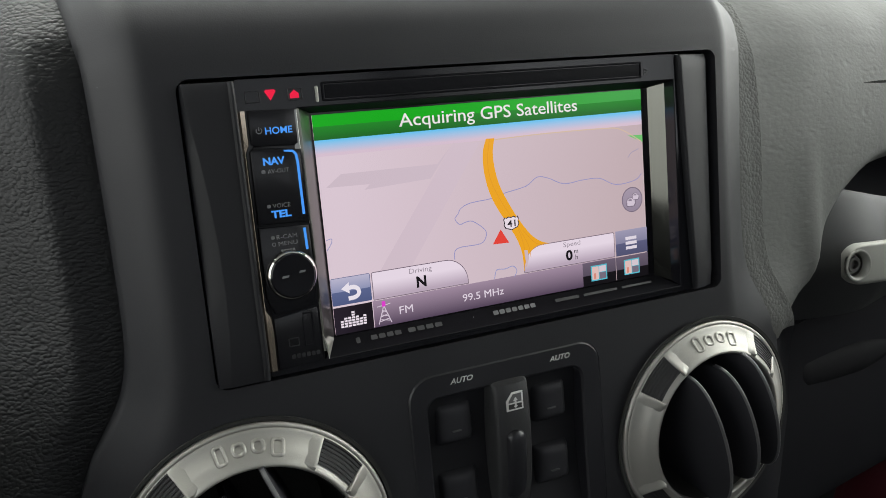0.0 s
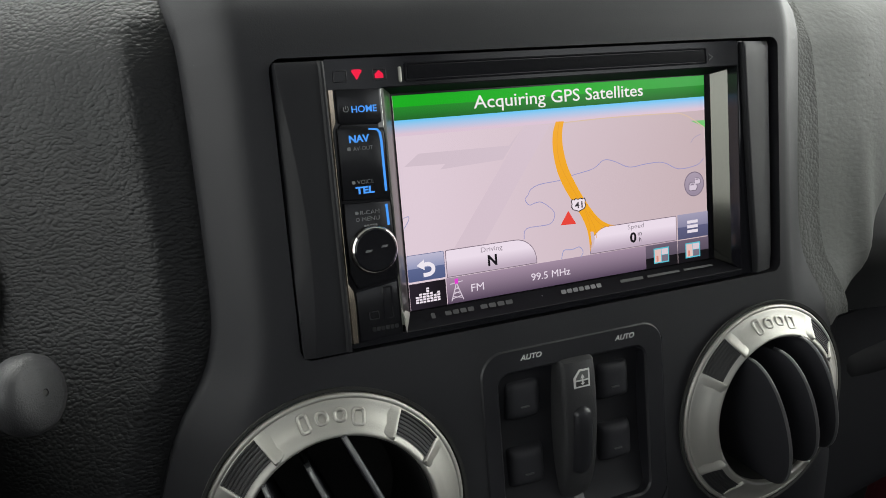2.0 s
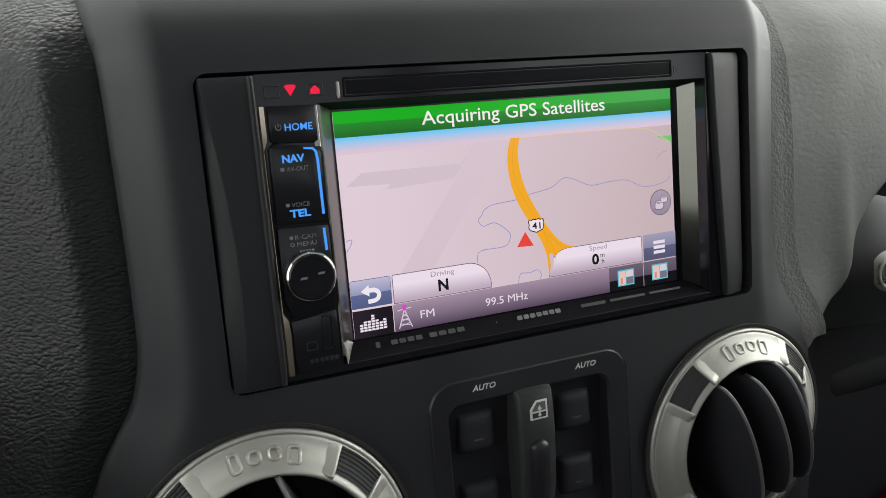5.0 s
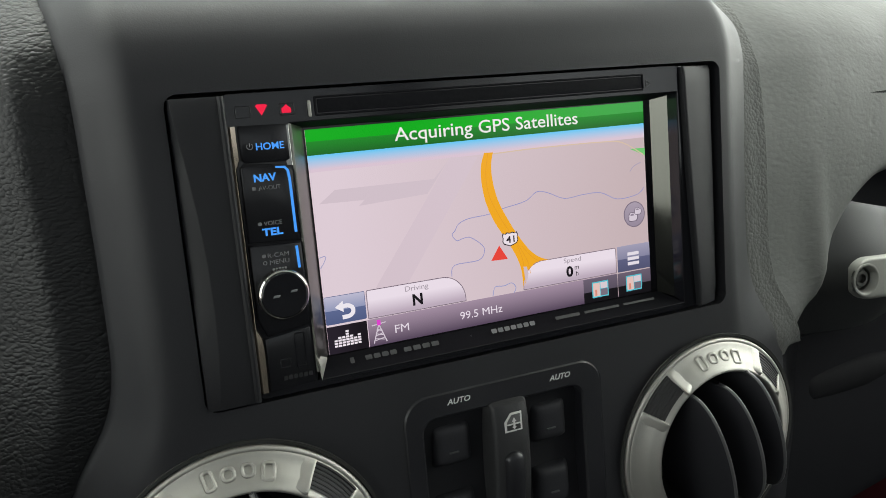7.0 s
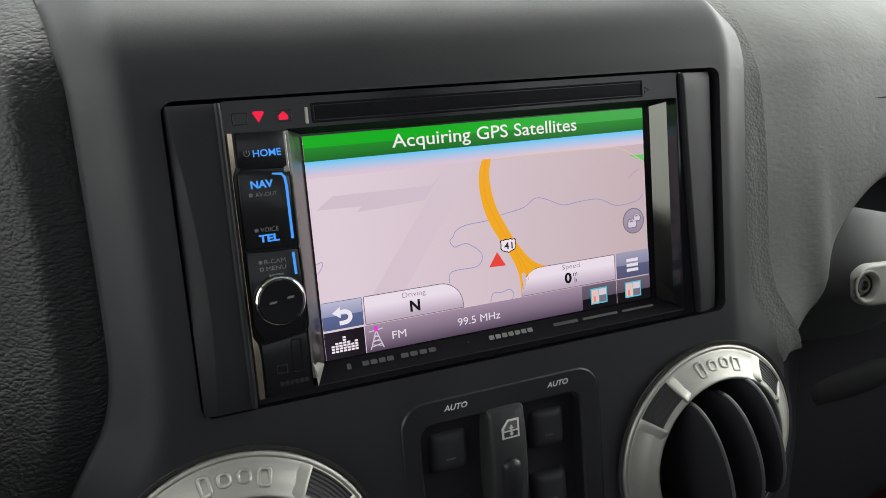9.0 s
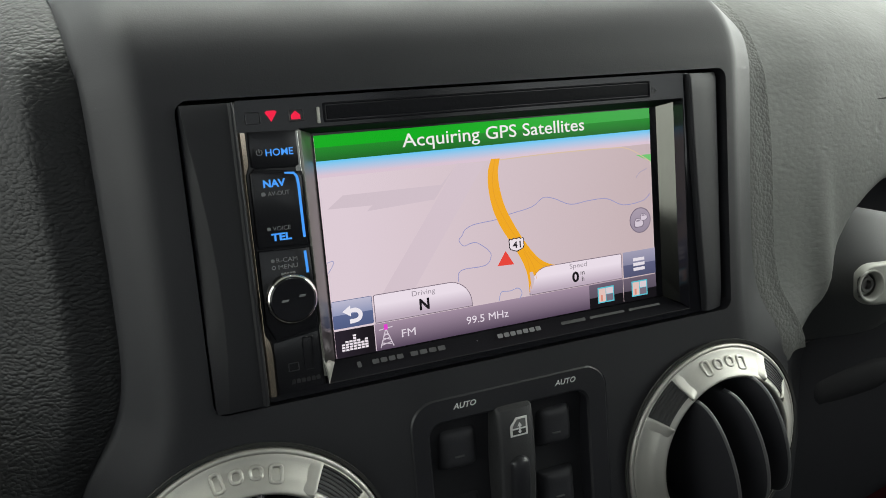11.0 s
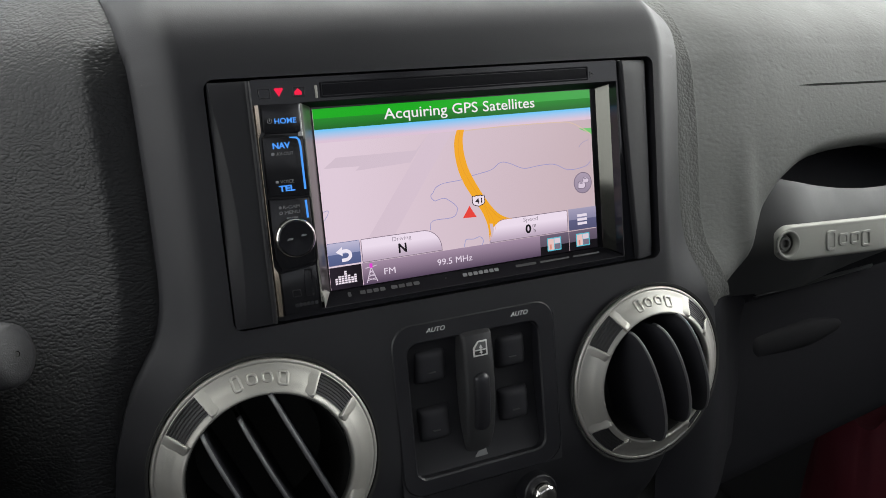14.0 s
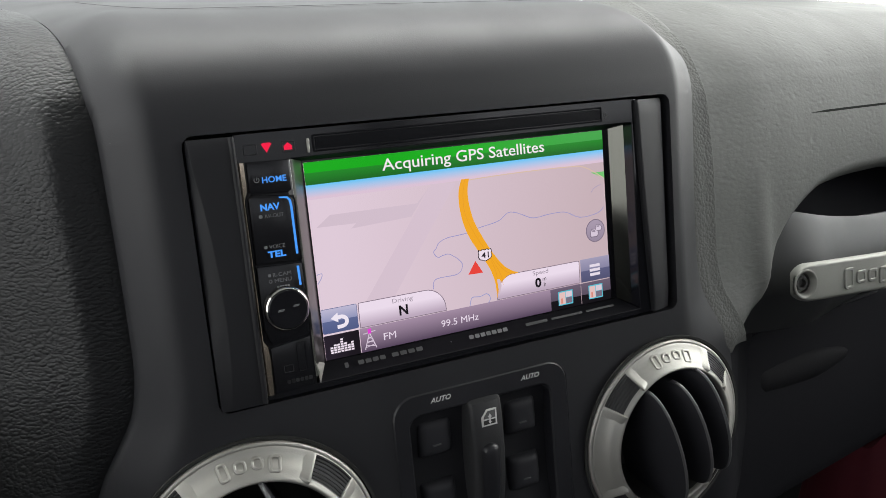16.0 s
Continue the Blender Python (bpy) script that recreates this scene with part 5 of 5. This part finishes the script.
def gauge_pod():
    root = thing("gauge_pod", "black gauge pod with a chrome ring in the dash", "gauge")
    c = (-236.5, -13.0)
    part("pod", lathe([(40, 58), (36, 44), (34.4, 36.5), (33, 34.6), (30, 35.4), (26.2, 38.2), (25, 41), (24, 46), (0.05, 46.5)], c, 72), DARK, root, smooth=50)
    part("chrome_ring", lathe([(25.8, 40.5), (26.1, 37.6), (25.2, 36.4), (24.0, 36.8), (23.3, 38.5), (23.2, 42)], c, 72), CHROME, root, smooth=60)
    part("dial", lathe([(23.2, 44.0), (0.05, 44.2)], c, 48), DARK, root)
    return root


def wiper_stalk():
    root = thing("wiper_stalk", "dark grey wiper stalk with a round knob and white print", "wiper stalk")
    along = Vector((0.80, -0.58, 0.12)).normalized()
    end = Vector((-188.5, -18.0, -38.8))
    side = Vector((0, 0, 1)).cross(along).normalized()
    up = along.cross(side)

    def turned(profile, n=48, squash=1.0):
        bm = bmesh.new()
        rings = []
        for r, d in profile:
            rings.append([bm.verts.new(end + along * d + side * (r * squash * math.cos(2 * math.pi * k / n)) + up * (r * math.sin(2 * math.pi * k / n))) for k in range(n)])
        bridge(bm, rings)
        bmesh.ops.recalc_face_normals(bm, faces=bm.faces)
        return bm

    part("end_knob", turned([(8.0, -10.5), (10.6, -10), (11.6, -8.2), (11.9, -4.6), (11.3, -2.0), (9.8, -0.4), (7.0, 0.3), (1.1, 0.7), (0.95, 0.2), (0.9, -0.8), (0.05, -0.9)]), GREY_DARK, root, smooth=40)
    part("hole", turned([(0.9, 0.5), (0.02, 0.55)], 20), DARK, root)
    part("shaft", turned([(9.4, -9), (9.5, -11), (9.7, -60), (10.5, -95), (11, -120), (0.1, -121)], 48, 0.8), GREY_DARK, root, smooth=40)
    # ribbed sleeve and the printed panel, facing the driver
    bm = bmesh.new()
    rows = []
    for d in (-11.5, -12.1, -44, -44.6):
        h = 0.0 if d in (-11.5, -44.6) else 0.7
        rows.append([bm.verts.new(end + along * d + side * (-(9.7 * 0.8 + h) * math.cos(radians(a))) + up * ((9.7 + h) * math.sin(radians(a)))) for a in range(-20, 36, 5)])
    bridge(bm, rows, closed=False)
    face_driver(bm)
    part("print_panel", bm, SATIN, root, smooth=40)
    for i in range(5):
        bm = bmesh.new()
        rows = []
        for d in (-11, -40):
            rows.append([bm.verts.new(end + along * d + side * (-(9.7 * 0.8 + h) * math.cos(radians(a))) + up * ((9.7 + h) * math.sin(radians(a)))) for a, h in ((-58 + 7 * i - 2.5, 0.0), (-58 + 7 * i - 1, 0.5), (-58 + 7 * i + 1, 0.5), (-58 + 7 * i + 2.5, 0.0))])
        bridge(bm, rows, closed=False)
        face_driver(bm)
        part("rib", bm, GREY_DARK, root, smooth=30)
    face = -side
    frame_m = Matrix((along, -face, up)).transposed().to_4x4()
    at = end + along * -29 + face * 8.75 + up * 0.2
    words = letters("MIST", 3.9, -2.2, 0, 0, PRINT, root, width=9.2, shear=0.12, label="white lettering")
    words.matrix_basis = Matrix.Translation(at / 1000) @ frame_m
    bm = flat([(-2.2, 3.0), (0.8, 3.0), (-0.7, 0.0)], 0)
    tri = part("triangle_mark", bm, PRINT, root, smooth=0)
    tri.matrix_basis = Matrix.Translation((at + along * 12.6) / 1000) @ frame_m
    return root


def column_shroud():
    root = thing("steering_column_shroud", "grey plastic steering column shroud below the stalk", "column shroud")
    bm = bmesh.new()
    rows = []
    for i in range(25):
        v = -math.pi / 2 + math.pi * i / 24
        row = []
        for k in range(48):
            u = 2 * math.pi * k / 48
            cx, sx = math.copysign(abs(math.cos(u)) ** 0.7, math.cos(u)), math.copysign(abs(math.sin(u)) ** 0.7, math.sin(u))
            cv, sv = abs(math.cos(v)) ** 0.6, math.copysign(abs(math.sin(v)) ** 0.8, math.sin(v))
            row.append(bm.verts.new((-252 + 47 * cx * cv, -30 + 42 * sx * cv, -104 + 68 * sv)))
        rows.append(row)
    bridge(bm, rows)
    bmesh.ops.remove_doubles(bm, verts=bm.verts, dist=0.01)
    bmesh.ops.recalc_face_normals(bm, faces=bm.faces)
    part("shroud", bm, GREY_DARK, root, smooth=50)
    rows = []
    for y, r in ((-10, 36), (60, 40), (130, 44)):
        rows.append([(-262 + r * math.cos(2 * math.pi * k / 32), y, -88 + r * math.sin(2 * math.pi * k / 32)) for k in range(32)])
    bm = grid(rows, close_u=True)
    bmesh.ops.recalc_face_normals(bm, faces=bm.faces)
    part("column", bm, DARK, root, smooth=50)
    return root


gauge_pod()
wiper_stalk()
column_shroud()

# ---- the cabin round it ----
for ob in list(scene.objects):
    if ob.parent is None and ob.type in {"EMPTY", "MESH"}:
        ob.matrix_basis = STACK @ ob.matrix_basis


def slab(name, corners, thick, mat, label, category="", holes=()):
    """A wall of the cabin: a quad in metres with thickness, and openings given as rows of (u0, u1, v0, v1) in parts of its sides."""
    a, b, c, d = [Vector(p) for p in corners]
    n = (b - a).cross(d - a).normalized() * thick
    us = sorted({0.0, 1.0, *[v for h in holes for v in h[:2]]})
    vs = sorted({0.0, 1.0, *[v for h in holes for v in h[2:]]})
    bm = bmesh.new()

    def at(u, v):
        return (a * (1 - u) + b * u) * (1 - v) + (d * (1 - u) + c * u) * v

    for u0, u1 in zip(us, us[1:]):
        for v0, v1 in zip(vs, vs[1:]):
            if any(h[0] <= u0 and u1 <= h[1] and h[2] <= v0 and v1 <= h[3] for h in holes):
                continue
            q = [at(u0, v0), at(u1, v0), at(u1, v1), at(u0, v1)]
            f = [bm.verts.new(p * 1000) for p in q]
            k = [bm.verts.new((p + n) * 1000) for p in q]
            bm.faces.new(f[::-1])
            bm.faces.new(k)
            for i in range(4):
                j = (i + 1) % 4
                bm.faces.new((f[i], f[j], k[j], k[i]))
    bmesh.ops.recalc_face_normals(bm, faces=bm.faces)
    return tagged(part(name, bm, mat, smooth=0), label, category, kind="structure")


slab("floor", [(-0.75, -1.6, 0), (0.75, -1.6, 0), (0.75, 0.75, 0), (-0.75, 0.75, 0)], -0.05, CARPET, "black carpeted cabin floor")
slab("ceiling", [(-0.75, -1.6, 1.42), (0.75, -1.6, 1.42), (0.75, 0.22, 1.42), (-0.75, 0.22, 1.42)], 0.04, HEADLINER, "grey cabin roof lining")
slab("wall_right", [(0.75, -1.6, 0), (0.75, 0.6, 0), (0.75, 0.6, 1.42), (0.75, -1.6, 1.42)], 0.05, TRIM, "dark passenger side of the cabin", holes=[(0.42, 0.985, 0.52, 0.95), (0.06, 0.38, 0.60, 0.95)])
slab("wall_left", [(-0.75, 0.6, 0), (-0.75, -1.6, 0), (-0.75, -1.6, 1.42), (-0.75, 0.6, 1.42)], 0.05, TRIM, "dark driver's side of the cabin", holes=[(0.015, 0.60, 0.436, 0.95), (0.64, 0.94, 0.60, 0.95)])
slab("wall_back", [(0.75, -1.6, 0), (-0.75, -1.6, 0), (-0.75, -1.6, 1.42), (0.75, -1.6, 1.42)], 0.05, TRIM, "dark back of the cabin", holes=[(0.15, 0.85, 0.62, 0.95)])
slab("wall_front", [(-0.75, 0.62, 0), (0.75, 0.62, 0), (0.75, 0.52, 0.785), (-0.75, 0.52, 0.785)], -0.04, TRIM, "dark bulkhead under the windscreen")
slab("windscreen_frame", [(-0.75, 0.50, 0.785), (0.75, 0.50, 0.785), (0.75, 0.20, 1.44), (-0.75, 0.20, 1.44)], -0.03, TRIM, "dark windscreen frame", holes=[(0.008, 0.992, 0.012, 0.94)])

bm = flat([(-4000, -1500), (4000, -1500), (4000, 4500), (-4000, 4500)], 3000)
tagged(part("backdrop", bm, DAY, smooth=0), "plain white overcast distance beyond the windscreen", "backdrop", kind="structure")

def red_bag():
    """A soft red bag standing in the passenger's footwell."""
    root = thing("red_bag", "dark red cloth bag standing in the passenger footwell", "bag")
    bm = bmesh.new()
    rows = []
    for i in range(15):
        v = i / 14
        z = 345 * v
        w, d = 60 - 16 * v ** 2 + 4 * math.sin(9 * v), 70 - 34 * v ** 2
        row = []
        for k in range(40):
            u = 2 * math.pi * k / 40
            fold = 1 + 0.04 * math.sin(5 * u + 6 * v) + 0.025 * math.sin(11 * u - 4 * v)
            row.append(bm.verts.new((640 + fold * w * math.copysign(abs(math.cos(u)) ** 0.6, math.cos(u)), 235 + fold * d * math.copysign(abs(math.sin(u)) ** 0.6, math.sin(u)), z + 12 * math.sin(3 * u) * v)))
        rows.append(row)
    bridge(bm, rows)
    bm.faces.new(rows[-1])
    bm.faces.new(rows[0][::-1])
    bmesh.ops.recalc_face_normals(bm, faces=bm.faces)
    part("sack", bm, RED_CLOTH, root, smooth=60)
    bm = bmesh.new()
    rows = []
    for k in range(17):
        a = math.pi * k / 16
        rows.append([bm.verts.new((640 + 38 * math.cos(a), 235 + dy, 341 + 40 * math.sin(a) + dz)) for dy, dz in ((-9, 0), (9, 0), (9, 3), (-9, 3))])
    bridge(bm, rows)
    bmesh.ops.recalc_face_normals(bm, faces=bm.faces)
    part("strap", bm, RED_CLOTH, root, smooth=40)
    return root


red_bag()
